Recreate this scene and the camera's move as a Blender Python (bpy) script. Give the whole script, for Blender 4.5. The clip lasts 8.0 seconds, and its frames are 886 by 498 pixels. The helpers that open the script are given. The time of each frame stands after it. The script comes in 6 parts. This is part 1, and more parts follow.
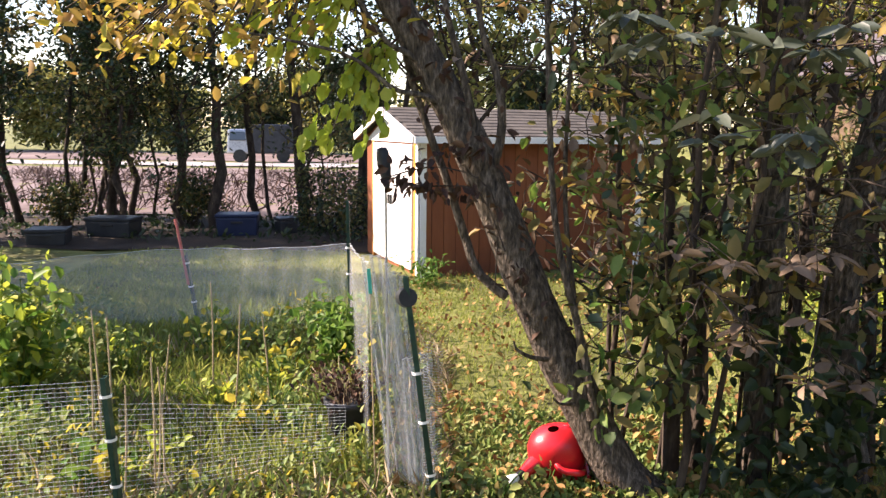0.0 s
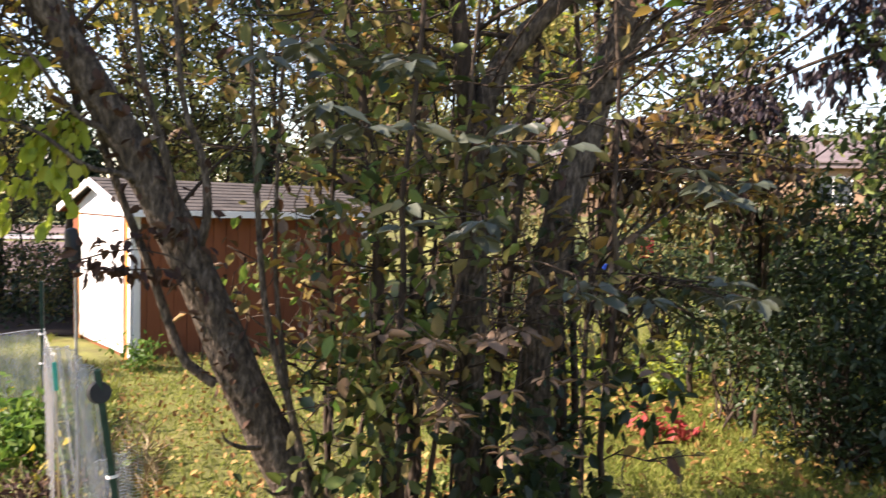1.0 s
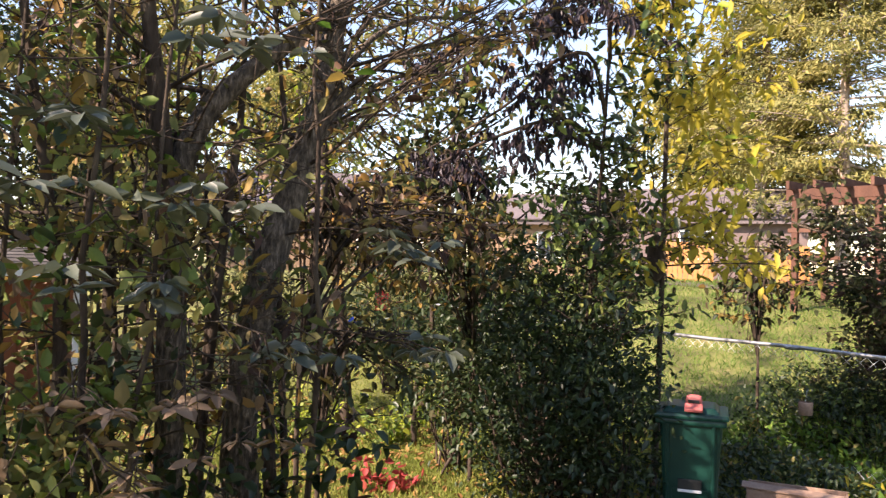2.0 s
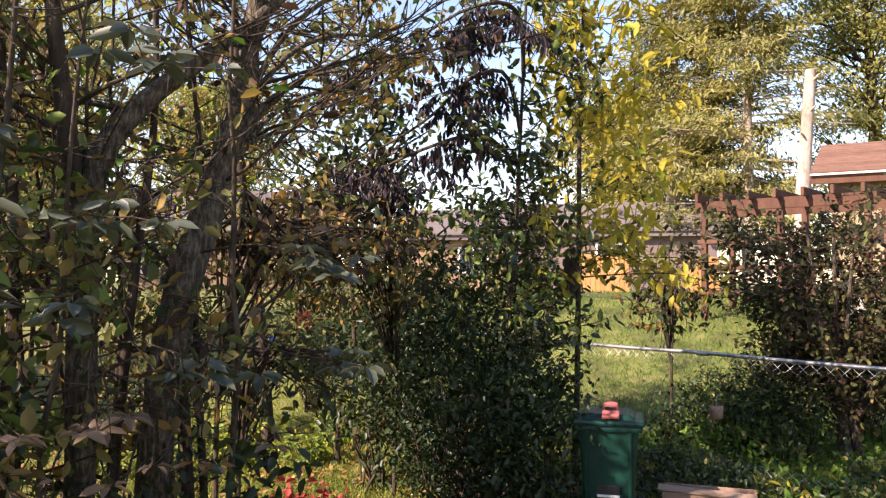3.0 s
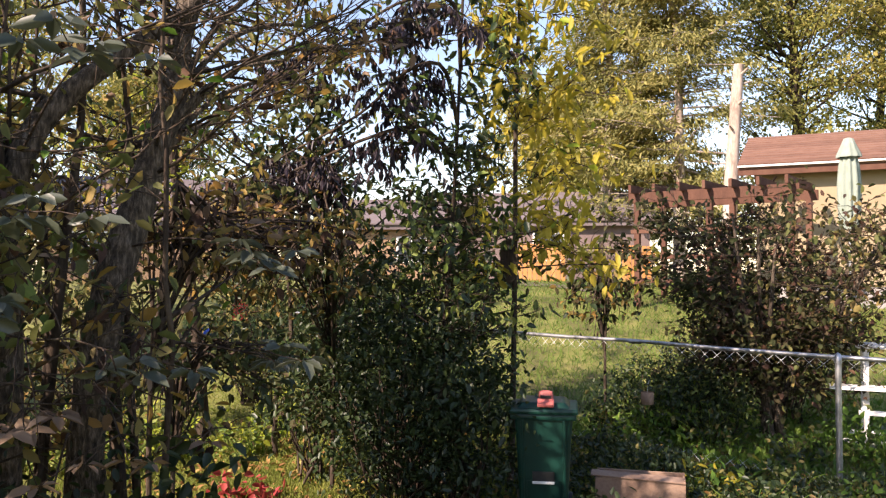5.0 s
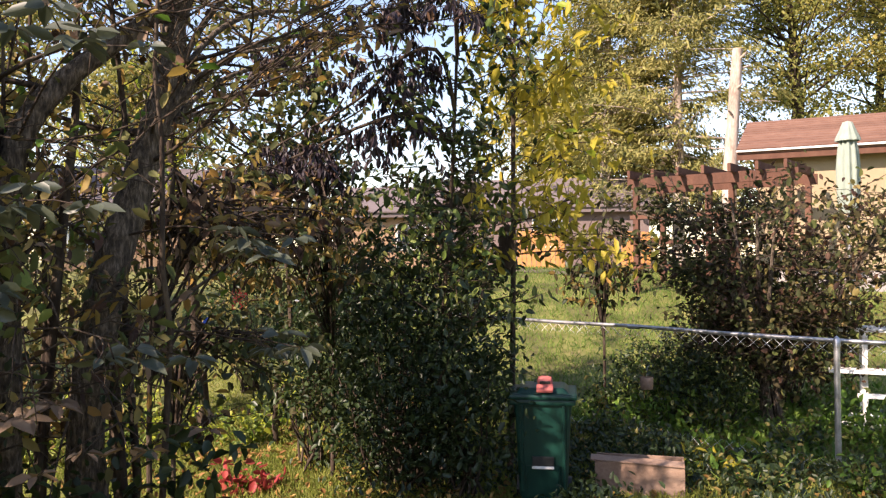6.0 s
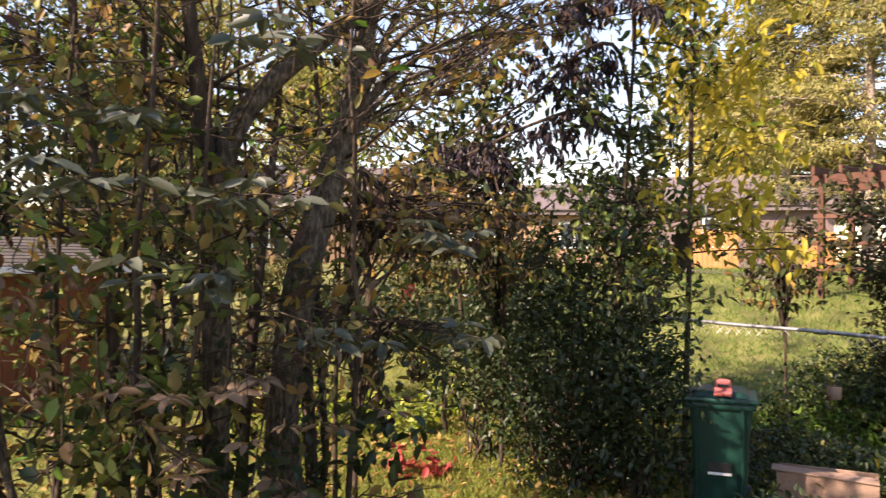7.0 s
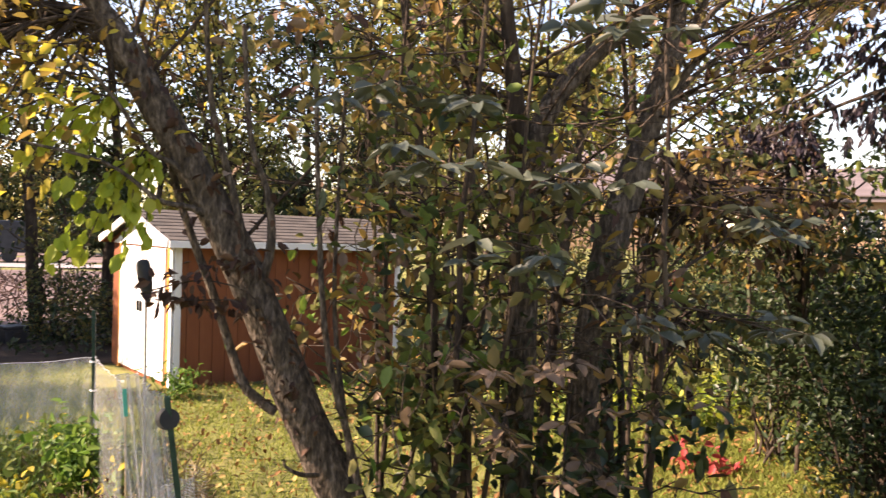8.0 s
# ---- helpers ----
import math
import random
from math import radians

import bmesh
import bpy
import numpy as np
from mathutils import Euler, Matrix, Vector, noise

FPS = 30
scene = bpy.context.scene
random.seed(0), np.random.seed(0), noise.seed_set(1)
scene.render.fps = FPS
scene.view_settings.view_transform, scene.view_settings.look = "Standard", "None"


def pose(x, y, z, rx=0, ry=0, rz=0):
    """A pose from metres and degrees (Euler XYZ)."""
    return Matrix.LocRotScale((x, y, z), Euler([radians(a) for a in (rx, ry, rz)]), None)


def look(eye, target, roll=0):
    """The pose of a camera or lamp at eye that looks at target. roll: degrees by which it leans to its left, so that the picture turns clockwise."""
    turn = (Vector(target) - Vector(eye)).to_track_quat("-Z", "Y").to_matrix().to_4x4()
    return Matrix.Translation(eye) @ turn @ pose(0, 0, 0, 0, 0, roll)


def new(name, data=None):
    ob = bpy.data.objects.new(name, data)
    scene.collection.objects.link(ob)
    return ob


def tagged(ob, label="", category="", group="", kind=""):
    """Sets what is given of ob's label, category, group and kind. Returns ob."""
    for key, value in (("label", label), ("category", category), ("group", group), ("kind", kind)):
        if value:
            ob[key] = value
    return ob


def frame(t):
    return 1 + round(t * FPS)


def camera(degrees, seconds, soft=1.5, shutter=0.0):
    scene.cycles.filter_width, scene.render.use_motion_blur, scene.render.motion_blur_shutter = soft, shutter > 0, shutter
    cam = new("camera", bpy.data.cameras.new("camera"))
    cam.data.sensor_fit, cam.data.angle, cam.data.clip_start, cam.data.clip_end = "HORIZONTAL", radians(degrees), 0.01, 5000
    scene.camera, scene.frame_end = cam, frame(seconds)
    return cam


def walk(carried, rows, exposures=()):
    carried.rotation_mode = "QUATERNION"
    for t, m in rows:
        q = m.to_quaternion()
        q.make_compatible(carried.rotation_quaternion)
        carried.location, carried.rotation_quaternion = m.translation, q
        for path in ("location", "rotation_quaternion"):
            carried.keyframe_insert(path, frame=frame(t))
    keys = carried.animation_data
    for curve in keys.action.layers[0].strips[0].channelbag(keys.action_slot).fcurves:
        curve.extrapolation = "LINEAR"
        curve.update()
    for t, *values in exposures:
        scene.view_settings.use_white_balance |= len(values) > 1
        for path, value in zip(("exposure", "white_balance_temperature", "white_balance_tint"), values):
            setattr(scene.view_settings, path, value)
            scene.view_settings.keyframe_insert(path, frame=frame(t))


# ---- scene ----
cam = camera(58.6, 8.0, soft=1.3, shutter=0.16)
PATH = [
    (0, (0.106, 0.012, 2.049), (0.111, 1.989, 1.747), 0.7),
    (0.5, (0.09, 0.098, 2.044), (0.328, 2.073, 1.83), 0.5),
    (1, (0.235, 0.03, 2.109), (0.892, 1.916, 1.997), 1.6),
    (1.5, (0.403, -0.06, 2.157), (1.379, 1.686, 2.142), 1.4),
    (2, (0.464, -0.11, 2.144), (1.67, 1.485, 2.182), 1.4),
    (3.5, (0.451, -0.167, 2.129), (1.834, 1.275, 2.215), -0.1),
    (4, (0.452, -0.172, 2.149), (1.88, 1.226, 2.229), -0.0),
    (4.5, (0.437, -0.179, 2.153), (1.892, 1.192, 2.224), 0.2),
    (6, (0.455, -0.19, 2.144), (1.921, 1.17, 2.168), -0.5),
    (6.5, (0.418, -0.183, 2.127), (1.816, 1.246, 2.149), -0.3),
    (7, (0.324, -0.174, 2.125), (1.487, 1.453, 2.143), 0.5),
    (7.5, (0.174, -0.093, 2.12), (1.066, 1.697, 2.11), 1.1),
    (8, (0.021, -0.022, 2.117), (0.626, 1.884, 2.083), 1.9),
]
walk(cam, [(t, look(eye, target, roll)) for t, eye, target, roll in PATH], [(0.0, 1.72, 7150, 26), (2.0, 1.63, 7350, 27), (3.5, 1.33, 7350, 27), (4.5, 1.27, 7400, 27), (6.0, 1.3, 7450, 27), (7.0, 1.55, 7900, 30), (8.0, 1.76, 8200, 31)])

# ---- light ----
SUN_AZ, SUN_EL = -82.0, 35.0
world = bpy.data.worlds.new("sky_world")
scene.world = world
world.use_nodes = True
wn = world.node_tree.nodes
sky = wn.new("ShaderNodeTexSky")
sky.sky_type = "NISHITA"
sky.sun_disc = False
sky.sun_elevation, sky.sun_rotation = radians(SUN_EL), radians(SUN_AZ)
sky.air_density, sky.dust_density, sky.ozone_density = 1.2, 0.4, 3.0
wn["Background"].inputs["Strength"].default_value = 0.125
world.node_tree.links.new(sky.outputs[0], wn["Background"].inputs["Color"])
to_sun = Vector((math.sin(radians(SUN_AZ)) * math.cos(radians(SUN_EL)), math.cos(radians(SUN_AZ)) * math.cos(radians(SUN_EL)), math.sin(radians(SUN_EL))))
sun = new("sun", bpy.data.lights.new("sun", "SUN"))
sun.data.energy, sun.data.angle, sun.data.color = 5.0, radians(0.6), (1.0, 0.93, 0.82)
sun.matrix_world = look((0, 0, 30), Vector((0, 0, 30)) - to_sun)


# ---- materials ----
def material(name, stops, scale=8.0, rough=0.8, metal=0.0, bump=0.0, fine=60.0, island=0.0, translucent=0.0, stretch=(1, 1, 1), per_object=0.0, spec=0.3, alpha=1.0):
    """Procedural surface: stops are linear colours spread along two scales of noise, with random shifts by leaf or by piece."""
    m = bpy.data.materials.new(name)
    m.use_nodes = True
    nt = m.node_tree
    n, ln = nt.nodes, nt.links
    b = n["Principled BSDF"]
    b.inputs["Roughness"].default_value, b.inputs["Metallic"].default_value = rough, metal
    b.inputs["Specular IOR Level"].default_value = spec
    co = n.new("ShaderNodeTexCoord")
    mp = n.new("ShaderNodeMapping")
    mp.inputs["Scale"].default_value = stretch
    ln.new(co.outputs["Object"], mp.inputs["Vector"])
    big, small = n.new("ShaderNodeTexNoise"), n.new("ShaderNodeTexNoise")
    for tex, sc in ((big, scale), (small, fine)):
        tex.inputs["Scale"].default_value, tex.inputs["Detail"].default_value = sc, 4
        ln.new(mp.outputs[0], tex.inputs["Vector"])
    add = n.new("ShaderNodeMath")
    add.operation = "MULTIPLY_ADD"
    ln.new(small.outputs[0], add.inputs[0])
    add.inputs[1].default_value = 0.45
    ln.new(big.outputs[0], add.inputs[2])
    value, low = add.outputs[0], 0.45
    source = None
    if island:
        source, amount = n.new("ShaderNodeNewGeometry").outputs["Random Per Island"], island
    elif per_object:
        source, amount = n.new("ShaderNodeObjectInfo").outputs["Random"], per_object
    if source is not None:
        mix = n.new("ShaderNodeMath")
        mix.operation = "MULTIPLY_ADD"
        ln.new(source, mix.inputs[0])
        mix.inputs[1].default_value = amount
        ln.new(value, mix.inputs[2])
        value = mix.outputs[0]
    top = 1.0 + (island or per_object)
    rg = n.new("ShaderNodeMapRange")
    rg.inputs["From Min"].default_value, rg.inputs["From Max"].default_value = low, top
    ln.new(value, rg.inputs["Value"])
    ramp = n.new("ShaderNodeValToRGB")
    ln.new(rg.outputs[0], ramp.inputs[0])
    el = ramp.color_ramp.elements
    while len(el) < len(stops):
        el.new(0.5)
    for k, c in enumerate(stops):
        el[k].position, el[k].color = k / max(1, len(stops) - 1), (*c, 1)
    ln.new(ramp.outputs[0], b.inputs["Base Color"])
    if bump:
        bp = n.new("ShaderNodeBump")
        bp.inputs["Strength"].default_value, bp.inputs["Distance"].default_value = bump, 0.03
        ln.new(add.outputs[0], bp.inputs["Height"])
        ln.new(bp.outputs[0], b.inputs["Normal"])
    out = n["Material Output"]
    if translucent:
        tr, mx = n.new("ShaderNodeBsdfTranslucent"), n.new("ShaderNodeMixShader")
        ln.new(ramp.outputs[0], tr.inputs[0])
        mx.inputs[0].default_value = translucent
        ln.new(b.outputs[0], mx.inputs[1])
        ln.new(tr.outputs[0], mx.inputs[2])
        ln.new(mx.outputs[0], out.inputs[0])
    if alpha < 1:
        b.inputs["Alpha"].default_value = alpha
    return m


GROUND = material("soil_and_turf", [(0.045, 0.032, 0.018), (0.1, 0.1, 0.03), (0.17, 0.18, 0.045), (0.24, 0.19, 0.08)], 1.1, 0.95, bump=0.6, fine=30)
SHADED_SOIL = material("shaded_soil", [(0.018, 0.012, 0.008), (0.04, 0.027, 0.018), (0.075, 0.05, 0.03)], 1.5, 0.95, bump=0.6, fine=25)
BRUSH = material("brown_brush", [(0.05, 0.03, 0.025), (0.12, 0.08, 0.065), (0.2, 0.15, 0.12)], 1.0, 0.9, island=0.6)
GRASS = material("grass", [(0.13, 0.18, 0.035), (0.25, 0.3, 0.06), (0.4, 0.36, 0.11)], 2, 0.7, island=0.8, translucent=0.45)
LAWN = material("green_lawn", [(0.07, 0.14, 0.025), (0.13, 0.22, 0.04), (0.22, 0.28, 0.07)], 1.2, 0.7, island=0.8, translucent=0.4)
DRY = material("dry_stalk", [(0.16, 0.11, 0.06), (0.32, 0.25, 0.15), (0.42, 0.35, 0.22)], 6, 0.85, island=0.5)
LITTER = material("fallen_leaf", [(0.09, 0.04, 0.015), (0.22, 0.11, 0.035), (0.36, 0.22, 0.07), (0.4, 0.32, 0.12)], 2, 0.75, island=1.0, translucent=0.15)
BARK = material("grey_bark", [(0.014, 0.011, 0.008), (0.08, 0.062, 0.045), (0.24, 0.19, 0.145)], 42, 0.95, bump=1.0, fine=120, stretch=(1, 1, 0.3))
BARK_DARK = material("dark_bark", [(0.015, 0.011, 0.008), (0.05, 0.035, 0.025), (0.11, 0.085, 0.06)], 12, 0.95, bump=0.8, fine=60, stretch=(1, 1, 0.3))
SNAG = material("bare_wood", [(0.17, 0.12, 0.09), (0.4, 0.33, 0.27), (0.55, 0.48, 0.42)], 2, 0.9, bump=0.5, fine=20, stretch=(1, 1, 0.3))
LEAF_MIX = material("mixed_leaf", [(0.05, 0.07, 0.022), (0.1, 0.125, 0.038), (0.16, 0.16, 0.055), (0.26, 0.2, 0.07), (0.27, 0.17, 0.085)], 1.0, 0.66, island=1.1, translucent=0.4, spec=0.25)
LEAF_GREY = material("grey_green_leaf", [(0.04, 0.055, 0.035), (0.07, 0.085, 0.058), (0.12, 0.13, 0.1)], 1.0, 0.46, island=0.7, translucent=0.2, spec=0.5)
LEAF_BROWN = material("withered_leaf", [(0.02, 0.012, 0.01), (0.06, 0.03, 0.02), (0.13, 0.07, 0.035)], 1.0, 0.75, island=0.9, translucent=0.15)
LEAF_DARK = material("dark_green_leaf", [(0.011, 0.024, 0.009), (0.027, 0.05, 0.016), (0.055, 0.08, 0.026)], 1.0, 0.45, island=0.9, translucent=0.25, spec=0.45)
LEAF_GREEN = material("fresh_leaf", [(0.05, 0.12, 0.02), (0.1, 0.2, 0.03), (0.2, 0.27, 0.05)], 1.0, 0.5, island=0.9, translucent=0.4)
LEAF_LIME = material("lime_leaf", [(0.22, 0.32, 0.03), (0.36, 0.42, 0.05), (0.5, 0.45, 0.07)], 1.0, 0.5, island=0.8, translucent=0.5)
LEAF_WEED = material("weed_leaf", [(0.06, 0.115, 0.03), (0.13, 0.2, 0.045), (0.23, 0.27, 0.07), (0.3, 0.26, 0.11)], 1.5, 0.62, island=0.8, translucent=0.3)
LEAF_YELLOW = material("yellow_leaf", [(0.28, 0.26, 0.03), (0.46, 0.38, 0.05), (0.6, 0.47, 0.08)], 1.0, 0.55, island=0.9, translucent=0.52)
LEAF_AMBER = material("amber_leaf", [(0.14, 0.12, 0.035), (0.3, 0.2, 0.05), (0.38, 0.19, 0.06)], 1.0, 0.55, island=0.9, translucent=0.4)
LEAF_RUST = material("bronze_leaf", [(0.026, 0.04, 0.014), (0.052, 0.06, 0.022), (0.085, 0.05, 0.032)], 1.0, 0.75, island=1.0, translucent=0.28, spec=0.2)
LEAF_PURPLE = material("purple_brown_leaf", [(0.012, 0.011, 0.017), (0.03, 0.022, 0.03), (0.06, 0.042, 0.045)], 1.0, 0.42, island=0.9, translucent=0.2)
LEAF_RED = material("red_leaf", [(0.24, 0.03, 0.03), (0.4, 0.06, 0.055), (0.48, 0.15, 0.1)], 1.0, 0.5, island=0.9, translucent=0.35)
LEAF_TAN = material("tan_leaf", [(0.12, 0.075, 0.05), (0.22, 0.15, 0.1), (0.3, 0.21, 0.14)], 1.0, 0.65, island=0.9, translucent=0.25)
LEAF_FAR = material("far_tree_leaf", [(0.1, 0.14, 0.035), (0.22, 0.23, 0.06), (0.36, 0.32, 0.09), (0.46, 0.33, 0.1)], 0.12, 0.6, island=0.7, fine=0.5, translucent=0.4)
NEEDLE = material("conifer_needles", [(0.12, 0.14, 0.05), (0.26, 0.25, 0.08), (0.42, 0.35, 0.13)], 0.15, 0.6, island=0.7, fine=0.6, translucent=0.35)
ORANGE = material("orange_stained_wood", [(0.14, 0.042, 0.018), (0.21, 0.066, 0.028), (0.27, 0.095, 0.04)], 3, 0.75, bump=0.2, fine=40, stretch=(1, 1, 0.15), per_object=0.3)
TRIM_ORANGE = material("orange_trim_paint", [(0.5, 0.2, 0.04), (0.6, 0.27, 0.06)], 3, 0.6, bump=0.1)
WHITE = material("white_paint", [(0.68, 0.67, 0.63), (0.8, 0.79, 0.76), (0.84, 0.83, 0.8)], 4, 0.55, bump=0.08, stretch=(1, 1, 0.3))
SHINGLE = material("weathered_shingle", [(0.045, 0.04, 0.036), (0.085, 0.075, 0.066), (0.13, 0.115, 0.1)], 5, 0.95, bump=0.5, fine=50, per_object=0.4)
ROOF_BROWN = material("brown_shingle", [(0.12, 0.062, 0.042), (0.175, 0.092, 0.064), (0.23, 0.13, 0.092)], 3, 0.95, bump=0.4, fine=25, per_object=0.4)
ROOF_GREY = material("grey_shingle", [(0.11, 0.09, 0.09), (0.17, 0.14, 0.14)], 2, 0.95, bump=0.3)
CREAM = material("cream_siding", [(0.27, 0.21, 0.13), (0.33, 0.26, 0.165)], 2, 0.8, bump=0.1)
BROWN_WALL = material("tan_brick", [(0.2, 0.12, 0.075), (0.29, 0.19, 0.12), (0.33, 0.23, 0.16)], 6, 0.9, bump=0.4, per_object=0.4)
PINK_WALL = material("pinkish_brown_siding", [(0.13, 0.095, 0.09), (0.18, 0.135, 0.125)], 2, 0.8, bump=0.1)
CEDAR = material("red_cedar", [(0.06, 0.026, 0.017), (0.1, 0.044, 0.028), (0.14, 0.07, 0.045)], 4, 0.8, bump=0.3, stretch=(1, 1, 0.3), per_object=0.3)
FENCE_WOOD = material("honey_fence_board", [(0.34, 0.15, 0.045), (0.43, 0.21, 0.07), (0.48, 0.27, 0.1)], 3, 0.8, bump=0.2, stretch=(1, 1, 0.2), per_object=0.4)
GALV = material("galvanised_steel", [(0.26, 0.27, 0.28), (0.42, 0.43, 0.44), (0.52, 0.53, 0.54)], 14, 0.42, metal=0.8, bump=0.05)
BIN = material("green_bin_plastic", [(0.002, 0.024, 0.018), (0.003, 0.035, 0.026), (0.006, 0.048, 0.035)], 5, 0.42, bump=0.05, fine=120)
PINK = material("faded_red_plastic", [(0.42, 0.1, 0.09), (0.52, 0.16, 0.14)], 20, 0.5)
RED = material("red_plastic", [(0.55, 0.012, 0.018), (0.66, 0.022, 0.028)], 6, 0.32, spec=0.5)
BLACK = material("black_plastic", [(0.012, 0.013, 0.013), (0.03, 0.032, 0.03)], 10, 0.5)
POST_GREEN = material("dark_green_post_paint", [(0.006, 0.022, 0.016), (0.012, 0.045, 0.03), (0.03, 0.06, 0.045)], 14, 0.5, bump=0.1)
TEAL = material("teal_plastic", [(0.01, 0.35, 0.26), (0.02, 0.45, 0.34)], 10, 0.5)
CARD = material("pinkish_cardboard", [(0.2, 0.12, 0.085), (0.29, 0.19, 0.135), (0.36, 0.25, 0.185)], 3, 0.9, bump=0.3, fine=40)
CANVAS = material("pale_green_canvas", [(0.2, 0.25, 0.205), (0.28, 0.325, 0.275)], 6, 0.9, bump=0.3)
NET = material("white_garden_net", [(0.6, 0.62, 0.62), (0.78, 0.8, 0.8)], 3, 0.6, alpha=0.24, translucent=0.0, fine=20)
NET_THIN = material("thin_white_net", [(0.5, 0.52, 0.52), (0.7, 0.72, 0.72)], 3, 0.6, alpha=0.05, fine=20)
NET_FOLD = material("folded_white_net", [(0.6, 0.62, 0.62), (0.78, 0.8, 0.8)], 3, 0.6, alpha=0.3, fine=20)
WIRE = material("pale_wire", [(0.4, 0.42, 0.42), (0.6, 0.62, 0.62)], 14, 0.5, metal=0.4)
DIRT_LOT = material("pinkish_gravel", [(0.09, 0.06, 0.055), (0.16, 0.115, 0.105), (0.24, 0.18, 0.165)], 0.4, 0.95, bump=0.3, fine=4)
ROAD = material("pale_road", [(0.24, 0.22, 0.21), (0.34, 0.32, 0.3)], 0.5, 0.9)
BLUE_BIN = material("dark_blue_plastic", [(0.006, 0.012, 0.035), (0.012, 0.022, 0.06)], 5, 0.5)
GREY_METAL = material("dark_grey_metal", [(0.02, 0.023, 0.027), (0.05, 0.054, 0.058)], 5, 0.5, metal=0.3)
GLASS = material("window_glass", [(0.03, 0.04, 0.05), (0.05, 0.06, 0.07)], 1, 0.08, spec=0.8)
BLUE_TOY = material("blue_toy_plastic", [(0.02, 0.08, 0.5), (0.03, 0.12, 0.6)], 4, 0.4)
YELLOW_TOY = material("yellow_toy_plastic", [(0.6, 0.42, 0.08), (0.7, 0.55, 0.2)], 4, 0.45)
SIDING = material("plain_siding", [(0.4, 0.38, 0.34), (0.48, 0.46, 0.42)], 2, 0.8)

# ---- mesh helpers ----
rng = np.random.default_rng(7)


def put(name, verts, faces, mat, parent=None, label="", smooth=False):
    me = bpy.data.meshes.new(name)
    me.from_pydata([tuple(v) for v in verts], [], [tuple(f) for f in faces])
    me.update()
    if smooth:
        me.polygons.foreach_set("use_smooth", [True] * len(me.polygons))
    me.materials.append(mat)
    ob = new(name, me)
    if parent is not None:
        ob.parent = parent
    if label:
        tagged(ob, label)
    return ob


def part(name, bm, mat, parent=None, label="", smooth=False):
    me = bpy.data.meshes.new(name)
    bmesh.ops.recalc_face_normals(bm, faces=bm.faces)
    bm.to_mesh(me)
    bm.free()
    if smooth:
        me.polygons.foreach_set("use_smooth", [True] * len(me.polygons))
    me.materials.append(mat)
    ob = new(name, me)
    if parent is not None:
        ob.parent = parent
    if label:
        tagged(ob, label)
    return ob


def thing(name, m, label, category, group="", kind=""):
    ob = new(name)
    ob.matrix_world = m
    ob.empty_display_size = 0.1
    return tagged(ob, label, category, group, kind)


def box(size, centre, bevel=0.0, turn=None, taper=1.0, bm=None):
    """A bevelled box, its top scaled by taper."""
    bm = bm or bmesh.new()
    r = bmesh.ops.create_cube(bm, size=1.0)
    vs = r["verts"]
    for v in vs:
        k = taper if v.co.z > 0 else 1.0
        v.co = Vector((v.co.x * size[0] * k, v.co.y * size[1] * k, v.co.z * size[2]))
    if bevel:
        es = list({e for v in vs for e in v.link_edges})
        out = bmesh.ops.bevel(bm, geom=es, offset=bevel, segments=2, affect="EDGES", profile=0.6)
        vs = list({v for f in out["faces"] for v in f.verts} | {v for v in vs if v.is_valid})
    m = Matrix.Translation(centre) @ (turn if turn is not None else Matrix.Identity(4))
    bmesh.ops.transform(bm, matrix=m, verts=[v for v in vs if v.is_valid])
    return bm


def tube_data(pts, radii, sides=6):
    pts = np.asarray(pts, float)
    radii = np.broadcast_to(np.asarray(radii, float), (len(pts),))
    d = np.gradient(pts, axis=0)
    d /= np.linalg.norm(d, axis=1)[:, None] + 1e-9
    ref = np.where(np.abs(d[:, 2:3]) > 0.9, np.array([[1.0, 0, 0]]), np.array([[0, 0, 1.0]]))
    ref[:] = ref[0]
    u = np.cross(d, ref)
    u /= np.linalg.norm(u, axis=1)[:, None] + 1e-9
    w = np.cross(d, u)
    a = np.arange(sides) * 2 * math.pi / sides
    ring = pts[:, None] + radii[:, None, None] * (np.cos(a)[None, :, None] * u[:, None] + np.sin(a)[None, :, None] * w[:, None])
    n = len(pts)
    i = np.arange(n - 1)[:, None] * sides
    j, k = np.arange(sides)[None], (np.arange(sides)[None] + 1) % sides
    f = np.stack([i + j, i + k, i + sides + k, i + sides + j], -1).reshape(-1, 4)
    return ring.reshape(-1, 3), f


def tubes(name, items, mat, parent=None, label="", sides=6):
    """Round bars, wires, stems and limbs joined into one mesh; items are (points, radii)."""
    vs, fs, off = [], [], 0
    for pts, radii in items:
        v, f = tube_data(pts, radii, sides)
        vs.append(v)
        fs.append(f + off)
        off += len(v)
        caps = [list(range(off - len(v), off - len(v) + sides))[::-1], list(range(off - sides, off))]
        if sides == 4:
            fs.append(np.array(caps))
    return put(name, np.concatenate(vs), np.concatenate(fs), mat, parent, label, smooth=True)


